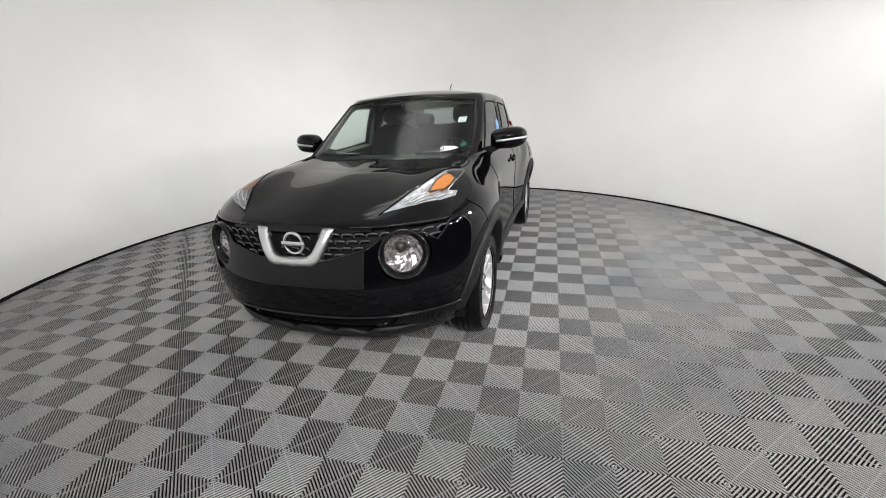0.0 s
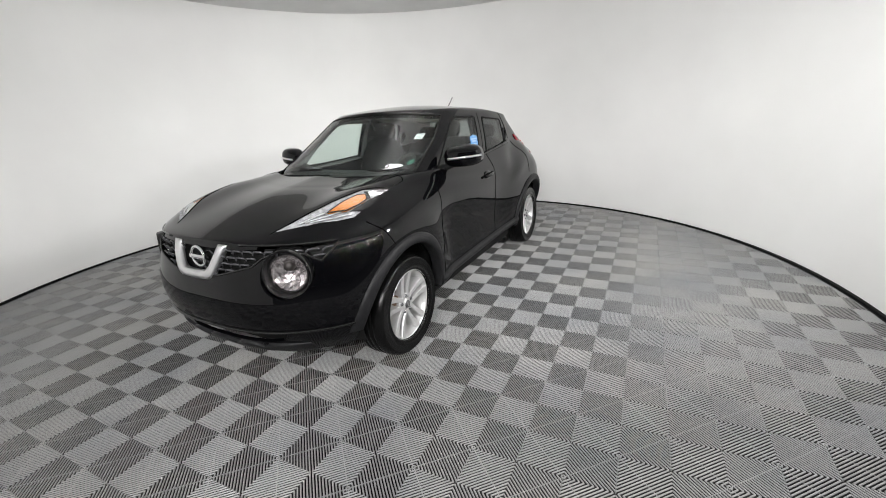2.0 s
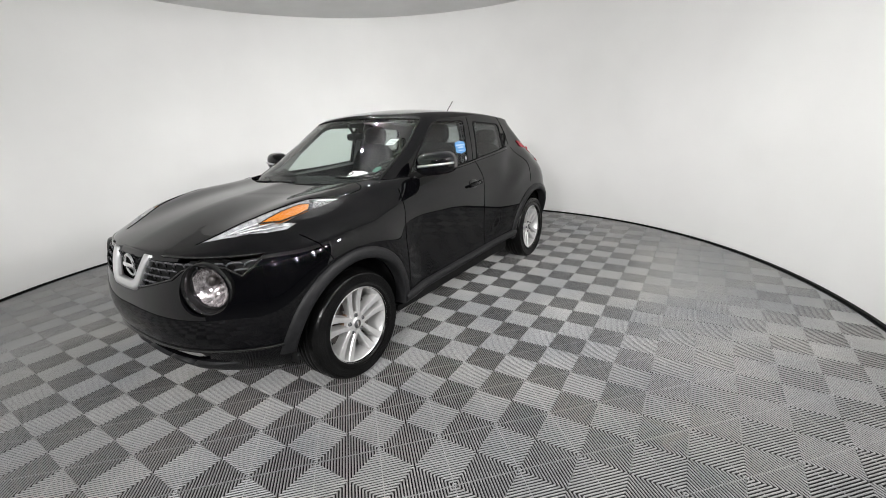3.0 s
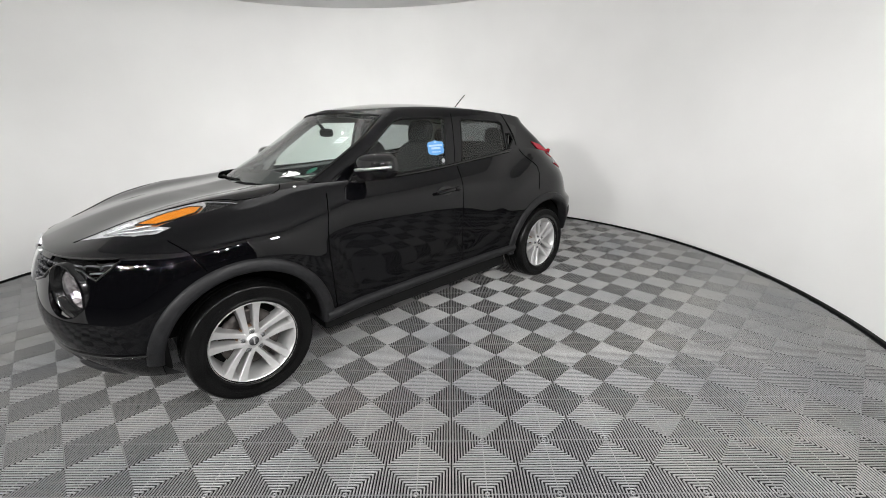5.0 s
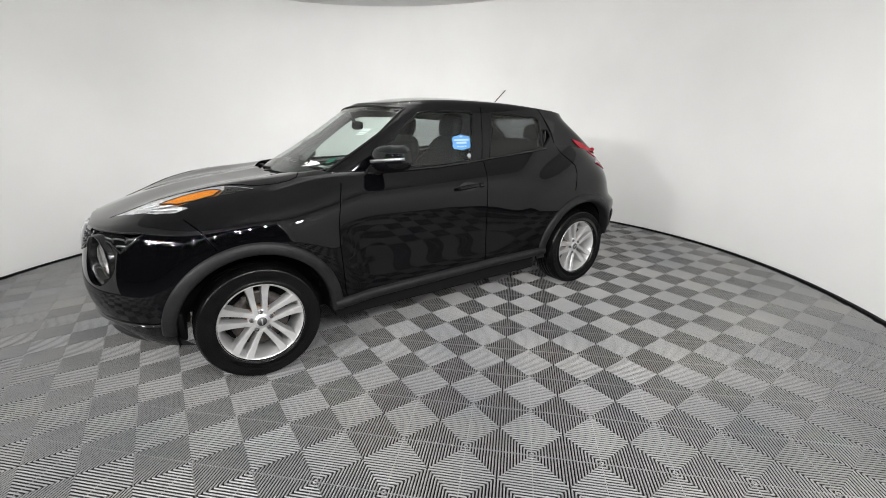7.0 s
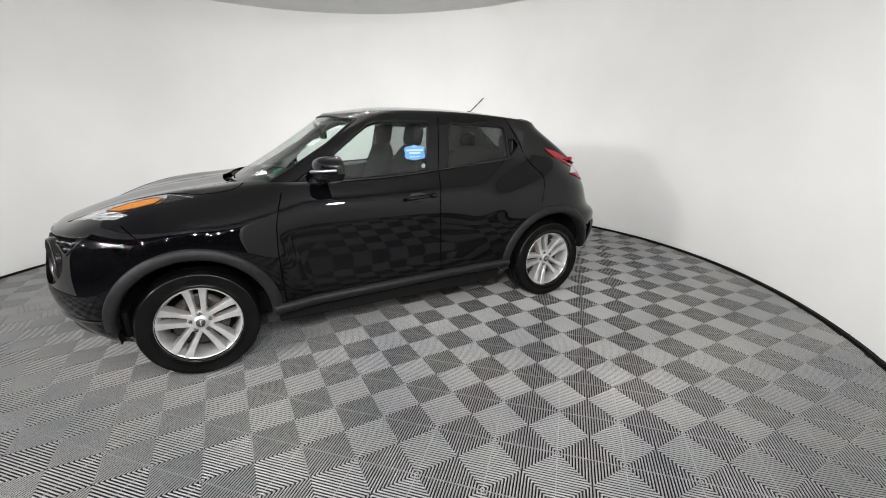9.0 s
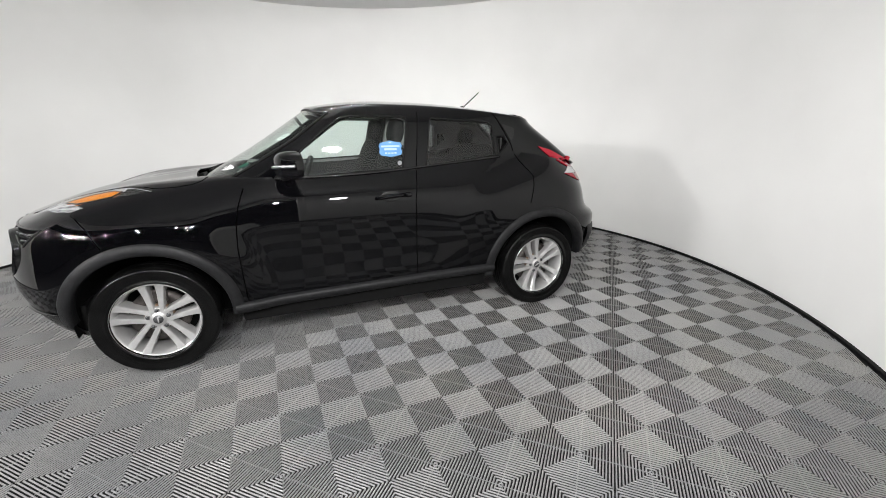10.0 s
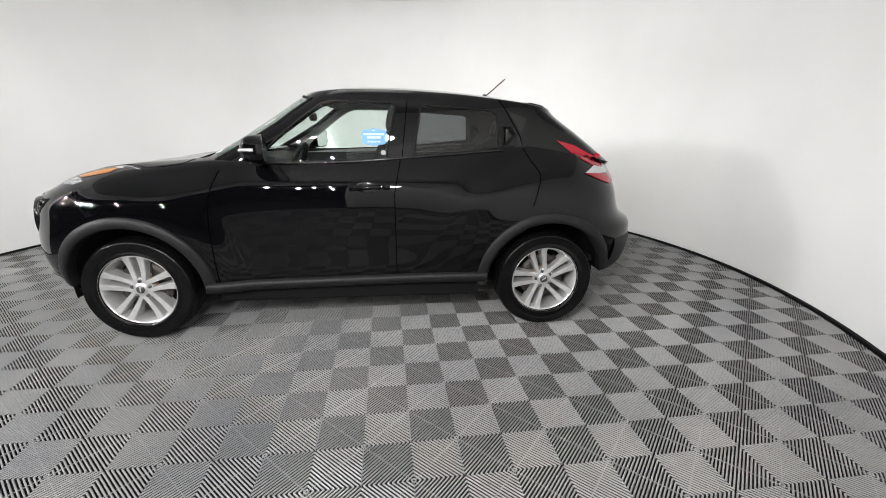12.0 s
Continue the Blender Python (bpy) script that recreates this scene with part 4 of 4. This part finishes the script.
for side in (-1, 1):
    holder = None
    for name, poly, mat, label in (("tail_lamp", tail_red, RED, "red boomerang tail lamp"), ("clear_strip", tail_white, WHITE_PLASTIC, "clear strip of the tail lamp"), ("lower_lens", tail_low, RED, "red lower part of the tail lamp")):
        ob = part(name, shell(laid_aside(poly, side, 0.006), 0.03), mat, holder or car, label, True, False)
        holder = holder or ob
part("headliner", copy_faces(CABIN.faces, -0.038), LINING, car, "grey fabric lining of roof and pillars", True)
part("cabin_shell", shell(CABIN, 0.035), PAINT, car, "glossy black roof and window pillars", True, False, WHOLE_CABIN)
part("body", shell(SKIN, 0.018), PAINT, car, "glossy black painted bumpers, fenders and rear quarters", True, False, WHOLE_SKIN)

# ---- roof spoiler, antenna, mirrors, handles, wipers ----
def hatch_hit(y, z):
    p, n, _, _ = CABIN_TREE.ray_cast(Vector((4, y, z)), Vector((-1, 0, 0)))
    return p


bm = bmesh.new()
rows = []
for k in range(29):
    y = -0.50 + 1.0 * k / 28
    x1 = hatch_hit(y, 1.425).x + 0.022
    z = on_top(x1 - 0.12, y, CABIN_TREE).z + 0.003
    rows.append([bm.verts.new(p) for p in ((x1 - 0.20, y, z + 0.0), (x1 - 0.10, y, z + 0.001), (x1 - 0.03, y, z - 0.014), (x1, y, z - 0.032), (x1 + 0.004, y, z - 0.066), (x1 - 0.02, y, z - 0.076), (x1 - 0.12, y, z - 0.06))])
for a, b in zip(rows, rows[1:]):
    for k in range(6):
        bm.faces.new((a[k], a[k + 1], b[k + 1], b[k]))
for row in (rows[0], rows[-1]):
    bm.faces.new(row)
part("roof_spoiler", bm, PAINT, car, "glossy black roof spoiler", True)
foot = on_top(0.97, 0.0, CABIN_TREE)
antenna = part("antenna", tube([foot, foot + Vector((0.05, 0, 0.045)), foot + Vector((0.16, 0, 0.138))], 0.0042, 8), BLACK_TRIM, car, "thin black roof antenna", True)
bm = bmesh.new()
bmesh.ops.create_cone(bm, cap_ends=True, segments=16, radius1=0.022, radius2=0.009, depth=0.03, matrix=Matrix.Translation(foot + Vector((0.004, 0, 0.012))))
part("antenna_foot", bm, BLACK_TRIM, antenna, "", True)


def blob(cx, cy, cz, rx, ry, rz, power=0.75, n=28, m=18):
    """A rounded block: a sphere pressed towards a box."""
    bm = bmesh.new()
    def q(v):
        return math.copysign(abs(v) ** power, v)
    rows = []
    for j in range(m + 1):
        lat = -math.pi / 2 + math.pi * j / m
        rows.append([bm.verts.new((cx + rx * q(math.cos(lat)) * q(math.cos(2 * math.pi * i / n)), cy + ry * q(math.cos(lat)) * q(math.sin(2 * math.pi * i / n)), cz + rz * q(math.sin(lat)))) for i in range(n)])
    for a, b in zip(rows, rows[1:]):
        for i in range(n):
            bm.faces.new((a[i], a[(i + 1) % n], b[(i + 1) % n], b[i]))
    bmesh.ops.remove_doubles(bm, verts=bm.verts, dist=0.0005)
    return bm


for side in (-1, 1):
    shape = blob(0, 0, 0, 0.098, 0.135, 0.086, 0.72)
    for v in shape.verts:                       # swept back towards the tip, flat behind, slimmer below
        outw = (v.co.y + 0.135) / 0.270
        v.co.x = min(v.co.x + 0.045 * outw * outw, 0.040)
        if v.co.z < 0:
            v.co.z *= 0.82
        v.co.z += 0.014 * outw
    for v in shape.verts:
        v.co = Vector((-0.468 + v.co.x + 0.22 * v.co.y * ease(-0.02, 0.04, v.co.x), side * (0.868 + v.co.y), 1.148 + v.co.z))
    mirror = part("door_mirror", shape, PAINT, car, "glossy black door mirror with a bright strip", True)
    strip = []
    tree = BVHTree.FromPolygons([v.co[:] for v in mirror.data.vertices], [p.vertices[:] for p in mirror.data.polygons])
    for k in range(19):
        y = side * (0.79 + 0.210 * k / 18)
        p, n, _, _ = tree.ray_cast(Vector((-2, y, 1.146 + 0.020 * k / 18)), Vector((1, 0, 0)))
        if p:
            strip.append(p)
    part("mirror_strip", tube(strip, 0.0088, 8), SATIN, mirror, "bright strip across the mirror", True)
    face = bmesh.new()
    loops = []
    for depth in (-0.4295, -0.4258):
        loops.append([])
        for k in range(36):
            a = 2 * math.pi * k / 36
            dy, dz = [math.copysign(abs(v) ** 0.72, v) for v in (math.cos(a), math.sin(a))]
            loops[-1].append(face.verts.new((depth + 0.22 * 0.116 * dy, side * (0.868 + 0.116 * dy), 1.155 + 0.007 * dy + (0.074 if dz > 0 else 0.060) * dz)))
    for k in range(36):
        face.faces.new((loops[0][k], loops[0][(k + 1) % 36], loops[1][(k + 1) % 36], loops[1][k]))
    face.faces.new(loops[0])
    face.faces.new(loops[1])
    part("mirror_glass", face, CHROME, mirror, "mirror glass")
    part("mirror_arm", tube([(-0.52, side * 0.695, 1.075), (-0.50, side * 0.75, 1.085), (-0.485, side * 0.80, 1.11)], 0.026, 10), BLACK_TRIM, mirror, "black mirror arm", True)
    # door handle over a dark dish, with the lock at its rear end
    at = on_side(0.125, 0.930, SKIN_TREE, side)
    dish = blob(0.120, at.y - side * 0.004, 0.930, 0.068, 0.010, 0.046, 0.9)
    grip = tube([on_side(0.025 + 0.020 * k, 0.930 + 0.0012 * k, SKIN_TREE, side, 0.006 + 0.026 * math.sin(math.pi * (k + 0.5) / 10) ** 0.6) for k in range(10)], 0.0125, 10)
    handle = part("door_handle", grip, PAINT, door_of["front_door", side], "glossy black door handle", True)
    part("handle_dish", dish, GLOSS_BLACK, handle, "dark dish behind the handle", True)
    at = on_side(0.238, 0.941, SKIN_TREE, side)
    part("lock_cover", blob(0.238, at.y, 0.941, 0.026, 0.020, 0.016, 0.85, 20, 12), PAINT, handle, "rounded cap over the lock", True)

# cowl panel and wipers at the foot of the windscreen
rows = []
bm = bmesh.new()
for k in range(31):
    y = -0.62 + 1.24 * k / 30
    x = -0.955 + 0.27 * (abs(y) / 0.62) ** 2.6
    rows.append([bm.verts.new(p) for p in ((x - 0.14, y, 1.000), (x - 0.05, y, 1.028), (x + 0.09, y, 1.036))])
for a, b in zip(rows, rows[1:]):
    for k in range(2):
        bm.faces.new((a[k], a[k + 1], b[k + 1], b[k]))
part("cowl_panel", bm, PLASTIC, car, "black plastic panel below the windscreen", True)


def on_screen(y, z, lift=0.0):
    p, n, _, _ = CABIN_TREE.ray_cast(Vector((-4, y, z)), Vector((1, 0, 0)))
    return p + (n if n.x < 0 else -n) * lift


for y0, y1, z1 in ((-0.10, -0.54, 1.068), (0.45, -0.05, 1.074)):
    blade = [on_screen(y0 + (y1 - y0) * k / 10, 1.064 + (z1 - 1.064) * k / 10, 0.008) for k in range(11)]
    wiper = part("wiper", tube(blade, 0.006, 6), BLACK_TRIM, car, "black wiper blade at rest", True)
    part("wiper_arm", tube([blade[0] + Vector((-0.06, 0.02, -0.02)), blade[0] + Vector((-0.015, 0, -0.002)), blade[5] + Vector((-0.008, 0, 0.004))], 0.006, 6), BLACK_TRIM, wiper, "", True)


# ---- wheels ----
def lathe(profile, n=48):
    """Turn a profile of (radius, y) round the wheel's axle."""
    bm = bmesh.new()
    loops = [[bm.verts.new((r * math.cos(2 * math.pi * k / n), y, r * math.sin(2 * math.pi * k / n))) for k in range(n)] for r, y in profile]
    for a, b in zip(loops, loops[1:]):
        for k in range(n):
            bm.faces.new((a[k], a[(k + 1) % n], b[(k + 1) % n], b[k]))
    if profile[-1][0] < 0.002:
        bmesh.ops.remove_doubles(bm, verts=loops[-1], dist=0.005)
    return bm


def spoke(angle, sign):
    """One of a pair of spokes: a flat-faced bar from the hub to the rim, chamfered along its edges and splayed at the rim."""
    bm = bmesh.new()
    rows = []
    for k in range(13):
        t = k / 12
        r = 0.040 + 0.178 * t
        off = sign * (0.0225 + 0.0175 * t)
        inner, outer = 0.0120 + 0.0050 * t + 0.004 * t ** 5, 0.0130 + 0.0070 * t + 0.012 * t ** 6
        low, high = (inner, outer) if sign > 0 else (outer, inner)
        face = -0.068 - 0.022 * t + 0.008 * math.sin(math.pi * t)
        rows.append([bm.verts.new(Matrix.Rotation(-angle, 4, "Y") @ Vector((r, y, off + d))) for d, y in
                     ((-low - 0.003, face + 0.080), (-low, face + 0.006), (-low + 0.0035, face), (high - 0.0035, face), (high, face + 0.006), (high + 0.003, face + 0.080))])
    for a, b in zip(rows, rows[1:]):
        for k in range(5):
            bm.faces.new((a[k], a[k + 1], b[k + 1], b[k]))
    for row in (rows[0], rows[-1]):
        bm.faces.new(row)
    return bm


def make_wheel():
    """A wheel whose outer face looks towards -y; its middle is the origin."""
    wheel = new("wheel")
    tyre = part("tyre", lathe([(0.222, 0.10), (0.24, 0.105), (0.29, 0.11), (0.308, 0.10), (0.321, 0.08), (0.325, 0.05), (0.325, 0.041), (0.318, 0.040), (0.318, 0.032), (0.3255, 0.031), (0.3255, 0.005), (0.318, 0.004), (0.318, -0.004), (0.3255, -0.005), (0.3255, -0.031), (0.318, -0.032), (0.318, -0.040), (0.325, -0.041), (0.325, -0.05), (0.321, -0.078), (0.310, -0.098),
                               (0.300, -0.108), (0.298, -0.107), (0.270, -0.112), (0.268, -0.111), (0.240, -0.106), (0.238, -0.109), (0.226, -0.101), (0.218, -0.088), (0.215, 0.09)], 96), RUBBER, wheel, "black tyre with a shiny side wall", True)
    rim = part("rim", lathe([(0.221, -0.101), (0.226, -0.097), (0.224, -0.090), (0.214, -0.088), (0.210, -0.080), (0.204, -0.055), (0.198, -0.03), (0.195, 0.09)], 96), ALLOY, wheel, "silver alloy rim", True)
    for k in range(5):
        for sign in (-1, 1):
            part("spoke", spoke(2 * math.pi * k / 5, sign), ALLOY, rim)
    hub = part("hub", lathe([(0.070, -0.02), (0.070, -0.056), (0.067, -0.062), (0.060, -0.0645), (0.036, -0.066), (0.034, -0.068), (0.031, -0.0715), (0.026, -0.073), (0.001, -0.074)], 40), ALLOY, rim, "silver hub", True)
    cap = part("hub_cap", lathe([(0.026, -0.072), (0.023, -0.0765), (0.001, -0.077)], 32), NUT, rim, "grey round centre cap", True)
    bm = box(-0.016, 0.016, -0.0788, -0.075, -0.0035, 0.0035, 0.001)
    part("cap_bar", bm, ALLOY, rim)
    for k in range(5):
        a = 2 * math.pi * k / 5
        at = Vector((0.052 * math.cos(a), -0.0625, 0.052 * math.sin(a)))
        nut = lathe([(0.0130, 0.0), (0.0130, -0.003), (0.0105, -0.003), (0.0095, 0.001), (0.0085, 0.0), (0.0085, -0.010), (0.0055, -0.013), (0.001, -0.0135)], 12)
        bmesh.ops.translate(nut, verts=nut.verts, vec=at)
        part("wheel_nut", nut, NUT, rim, "dark wheel nut in a bright seat", True)
    part("brake_disc", lathe([(0.075, 0.02), (0.075, -0.008), (0.155, -0.008), (0.155, 0.014), (0.075, 0.02)], 64), DARK_METAL, wheel, "grey iron brake disc", True)
    part("brake_drum", lathe([(0.078, 0.0), (0.078, -0.03), (0.070, -0.036), (0.001, -0.038)], 40), RUST, wheel, "rusty brake hub", True)
    part("caliper", box(0.085, 0.165, -0.025, 0.06, -0.055, 0.055, 0.012), DARK_METAL, wheel, "grey brake caliper", True)
    part("wheel_well_back", lathe([(0.196, 0.085), (0.001, 0.086)], 48), BLACK_TRIM, wheel, "dark back of the wheel")
    valve = tube([(0.192 * math.cos(3.9), -0.05, 0.192 * math.sin(3.9)), (0.182 * math.cos(3.9), -0.078, 0.182 * math.sin(3.9))], 0.004, 8)
    part("valve", valve, BLACK_TRIM, rim, "", True)
    return wheel


wheel = make_wheel()
wheel.parent = car
at_wheel = HUB_Y - 0.085
wheel.matrix_basis = pose(-AXLE, -at_wheel, WHEEL_Z, 0, -90, 0)
for x, y, roll_deg, turn in ((AXLE, -at_wheel, -34, 0), (-AXLE, at_wheel, 20, 180), (AXLE, at_wheel, -50, 180)):
    copy_thing(wheel, Matrix.Translation((x, y, WHEEL_Z)) @ pose(0, 0, 0, 0, 0, turn) @ pose(0, 0, 0, 0, roll_deg, 0))


# ---- inside the car ----
def seat(y, x, name="seat"):
    body = part(name, join(blob(x - 0.02, y, 0.66, 0.27, 0.25, 0.09, 0.6), blob(x - 0.05, y - 0.22, 0.68, 0.22, 0.05, 0.09, 0.7), blob(x - 0.05, y + 0.22, 0.68, 0.22, 0.05, 0.09, 0.7)), SEAT_CLOTH, car, "black cloth car seat", True)
    back = blob(0, 0, 0, 0.075, 0.245, 0.33, 0.6)
    bmesh.ops.transform(back, matrix=pose(x + 0.30, y, 0.95, 0, 18, 0), verts=back.verts)
    part("backrest", back, SEAT_CLOTH, body, "", True)
    head = blob(0, 0, 0, 0.05, 0.125, 0.085, 0.65)
    bmesh.ops.transform(head, matrix=pose(x + 0.405, y, 1.335, 0, 12, 0), verts=head.verts)
    part("headrest", head, SEAT_CLOTH, body, "", True)
    for dy in (-0.05, 0.05):
        part("headrest_post", tube([(x + 0.37, y + dy, 1.22), (x + 0.395, y + dy, 1.30)], 0.006, 8), CHROME, body, "", True)
    return body


seat(-0.36, -0.12)
seat(0.36, -0.12)
bench = part("rear_bench", join(blob(0.72, 0, 0.68, 0.26, 0.62, 0.09, 0.5)), SEAT_CLOTH, car, "black cloth rear bench", True)
back = blob(0, 0, 0, 0.07, 0.62, 0.30, 0.5)
bmesh.ops.transform(back, matrix=pose(1.06, 0, 0.93, 0, 20, 0), verts=back.verts)
part("backrest", back, SEAT_CLOTH, bench, "", True)
for y in (-0.36, 0.36):
    head = blob(0, 0, 0, 0.045, 0.12, 0.07, 0.65)
    bmesh.ops.transform(head, matrix=pose(1.17, y, 1.27, 0, 12, 0), verts=head.verts)
    part("headrest", head, SEAT_CLOTH, bench, "", True)
# dashboard, steering wheel, lining
bm = bmesh.new()
rows = []
for k in range(25):
    y = -0.66 + 1.32 * k / 24
    hump = 0.035 * math.exp(-((y + 0.36) / 0.16) ** 2)
    rows.append([bm.verts.new(p) for p in ((-0.98 + 0.28 * (abs(y) / 0.66) ** 2, y, 1.055), (-0.78, y, 1.075), (-0.62, y, 1.07 + hump), (-0.54, y, 1.045 + hump), (-0.52, y, 0.98), (-0.58, y, 0.80), (-0.70, y, 0.55))])
for a, b in zip(rows, rows[1:]):
    for k in range(6):
        bm.faces.new((a[k], a[k + 1], b[k + 1], b[k]))
part("dashboard", bm, DASH, car, "dark grey dashboard", True)
wheel_m = pose(-0.40, -0.36, 1.0, 0, -64, 0)
steering = part("steering_wheel", tube([wheel_m @ Vector((0.185 * math.cos(a), 0.185 * math.sin(a), 0)) for a in [2 * math.pi * k / 40 for k in range(40)]], 0.015, 8, True), DASH, car, "black steering wheel", True)
for a in (0, 180, 270):
    part("steering_spoke", tube([wheel_m @ Vector((0, 0, -0.02)), wheel_m @ Vector((0.18 * math.cos(radians(a)), 0.18 * math.sin(radians(a)), 0))], 0.014, 8), DASH, steering, "", True)
bm = blob(0, 0, 0, 0.06, 0.07, 0.025, 0.8)
bmesh.ops.transform(bm, matrix=wheel_m @ Matrix.Translation((0, 0, -0.02)), verts=bm.verts)
part("airbag_cover", bm, DASH, steering, "", True)
part("cabin_floor", box(-0.9, 1.7, -0.68, 0.68, 0.40, 0.44), DASH, car, "dark cabin floor")
part("luggage_cover", box(1.12, 1.6, -0.60, 0.60, 0.99, 1.01), DASH, car, "dark luggage cover")
for side in (-1, 1):
    part("door_lining", box(-0.72, 1.15, side * 0.71 - 0.02, side * 0.71 + 0.02, 0.45, 1.055, 0.012), DASH, car, "dark inner door lining")
    part("pillar_lining", tube([(0.36, side * 0.63, 1.02), (0.37, side * 0.60, 1.25), (0.40, side * 0.545, 1.45)], 0.045, 10), DASH, car, "dark inner pillar lining", True)
mirror_at = on_screen(0.0, 1.42, -0.05) + Vector((0.07, 0, -0.03))
bm = blob(mirror_at.x, 0.0, mirror_at.z, 0.018, 0.095, 0.03, 0.6)
inner_mirror = part("inner_mirror", bm, BLACK_TRIM, car, "black inside mirror hung from the windscreen", True)
part("mirror_stem", tube([(mirror_at.x, 0, mirror_at.z), on_screen(0.0, 1.44, -0.004)], 0.012, 8), BLACK_TRIM, inner_mirror, "", True)


# ---- stickers on the glass ----
PAPER = vary(material("white_paper", (0.8, 0.8, 0.78), 0.6), (0.70, 0.70, 0.69), (0.78, 0.78, 0.77), 30)
GREEN = material("green_sticker", (0.003, 0.09, 0.055), 0.5)
BLUE = vary(material("blue_sticker", (0.16, 0.42, 0.72), 0.45), (0.06, 0.20, 0.44), (0.09, 0.26, 0.50), 18)
PRINT = material("pale_print", (0.32, 0.44, 0.58), 0.5)


def patch(outline, where, lift, mat, name, label, category=""):
    """A thin sheet on a glass, from an outline on it."""
    bm = bmesh.new()
    top = [bm.verts.new(where(a, b, lift)) for a, b in outline]
    low = [bm.verts.new(where(a, b, lift - 0.0008)) for a, b in outline]
    bm.faces.new(top)
    bm.faces.new(low[::-1])
    n = len(top)
    for k in range(n):
        bm.faces.new((top[k], low[k], low[(k + 1) % n], top[(k + 1) % n]))
    ob = part(name, bm, mat)
    ob.location = car.location
    if category:
        tagged(ob, label, category)
    return ob


def oblong(a, b, w, h):
    return [(a - w / 2, b - h / 2), (a + w / 2, b - h / 2), (a + w / 2, b + h / 2), (a - w / 2, b + h / 2)]


on_glass = lambda y, z, lift: on_screen(y, z, lift)
on_door = lambda x, z, lift: on_side(x, z, CABIN_TREE, -1, lift)
paper = patch(oblong(-0.520, 1.312, 0.055, 0.036), on_glass, -0.003, PAPER, "price_sticker", "small white paper sticker inside the windscreen", "sticker")
for k, w in enumerate((0.05, 0.054, 0.04)):
    bar = patch(oblong(-0.520, 1.322 - 0.010 * k, w * 0.8, 0.003), on_glass, -0.0018, material("grey_print", (0.3, 0.32, 0.33), 0.6), "print_bar", "")
    bar.parent = paper
    bar.location = (0, 0, 0)
green = patch(ring(-0.582, 1.150, 0.019, 24, 0.8), on_glass, -0.003, GREEN, "green_sticker", "round green sticker inside the windscreen", "sticker")
label = patch([(-0.44 - 0.028 * math.cos(a), 1.126 + 0.017 * math.sin(a)) for a in [math.pi * (0.5 + k / 10) + math.pi for k in range(11)]] + [(-0.49, 1.112), (-0.555, 1.126), (-0.555, 1.130), (-0.50, 1.141)][::1], on_glass, 0.003, PAPER, "windscreen_label", "white tapered label low on the windscreen", "sticker")
for r in (0.018, 0.010):
    loop = patch(ring(-0.45, 1.126, r, 20, 0.62), on_glass, 0.0042 if r > 0.015 else 0.0055, BLACK_TRIM if r > 0.015 else PAPER, "label_ring", "")
    loop.parent = label
    loop.location = (0, 0, 0)
badge_shape = [(0.10, 1.175), (0.165, 1.158), (0.235, 1.175), (0.245, 1.20), (0.237, 1.225), (0.245, 1.25), (0.235, 1.278), (0.19, 1.286), (0.165, 1.297), (0.14, 1.286), (0.10, 1.278), (0.088, 1.25), (0.096, 1.225), (0.088, 1.20)]
badge_shape = [(x, 1.226 + (z - 1.226) * 0.76) for x, z in badge_shape]
badge = patch(badge_shape, on_door, 0.003, BLUE, "dealer_badge", "light blue shield-shaped sticker on the door window", "sticker")
for x, z, w, h in ((0.166, 1.248, 0.125, 0.016), (0.166, 1.224, 0.085, 0.018), (0.135, 1.192, 0.014, 0.012), (0.156, 1.190, 0.014, 0.012), (0.177, 1.190, 0.014, 0.012), (0.198, 1.192, 0.014, 0.012), (0.166, 1.278, 0.016, 0.012)):
    bar = patch(oblong(x, 1.226 + (z - 1.226) * 0.76, w, h * 0.76), on_door, 0.0045, PRINT, "print_bar", "")
    bar.parent = badge
    bar.location = (0, 0, 0)
seal = patch(ring(0.222, 1.135, 0.019, 24), on_door, 0.003, BLACK_TRIM, "round_sticker", "small round dark sticker in the corner of the door window", "sticker")
ring_mark = patch(ring(0.222, 1.135, 0.015, 24), on_door, 0.0042, material("grey_mark", (0.25, 0.26, 0.27), 0.5), "print_disc", "")
ring_mark.parent = seal
ring_mark.location = (0, 0, 0)
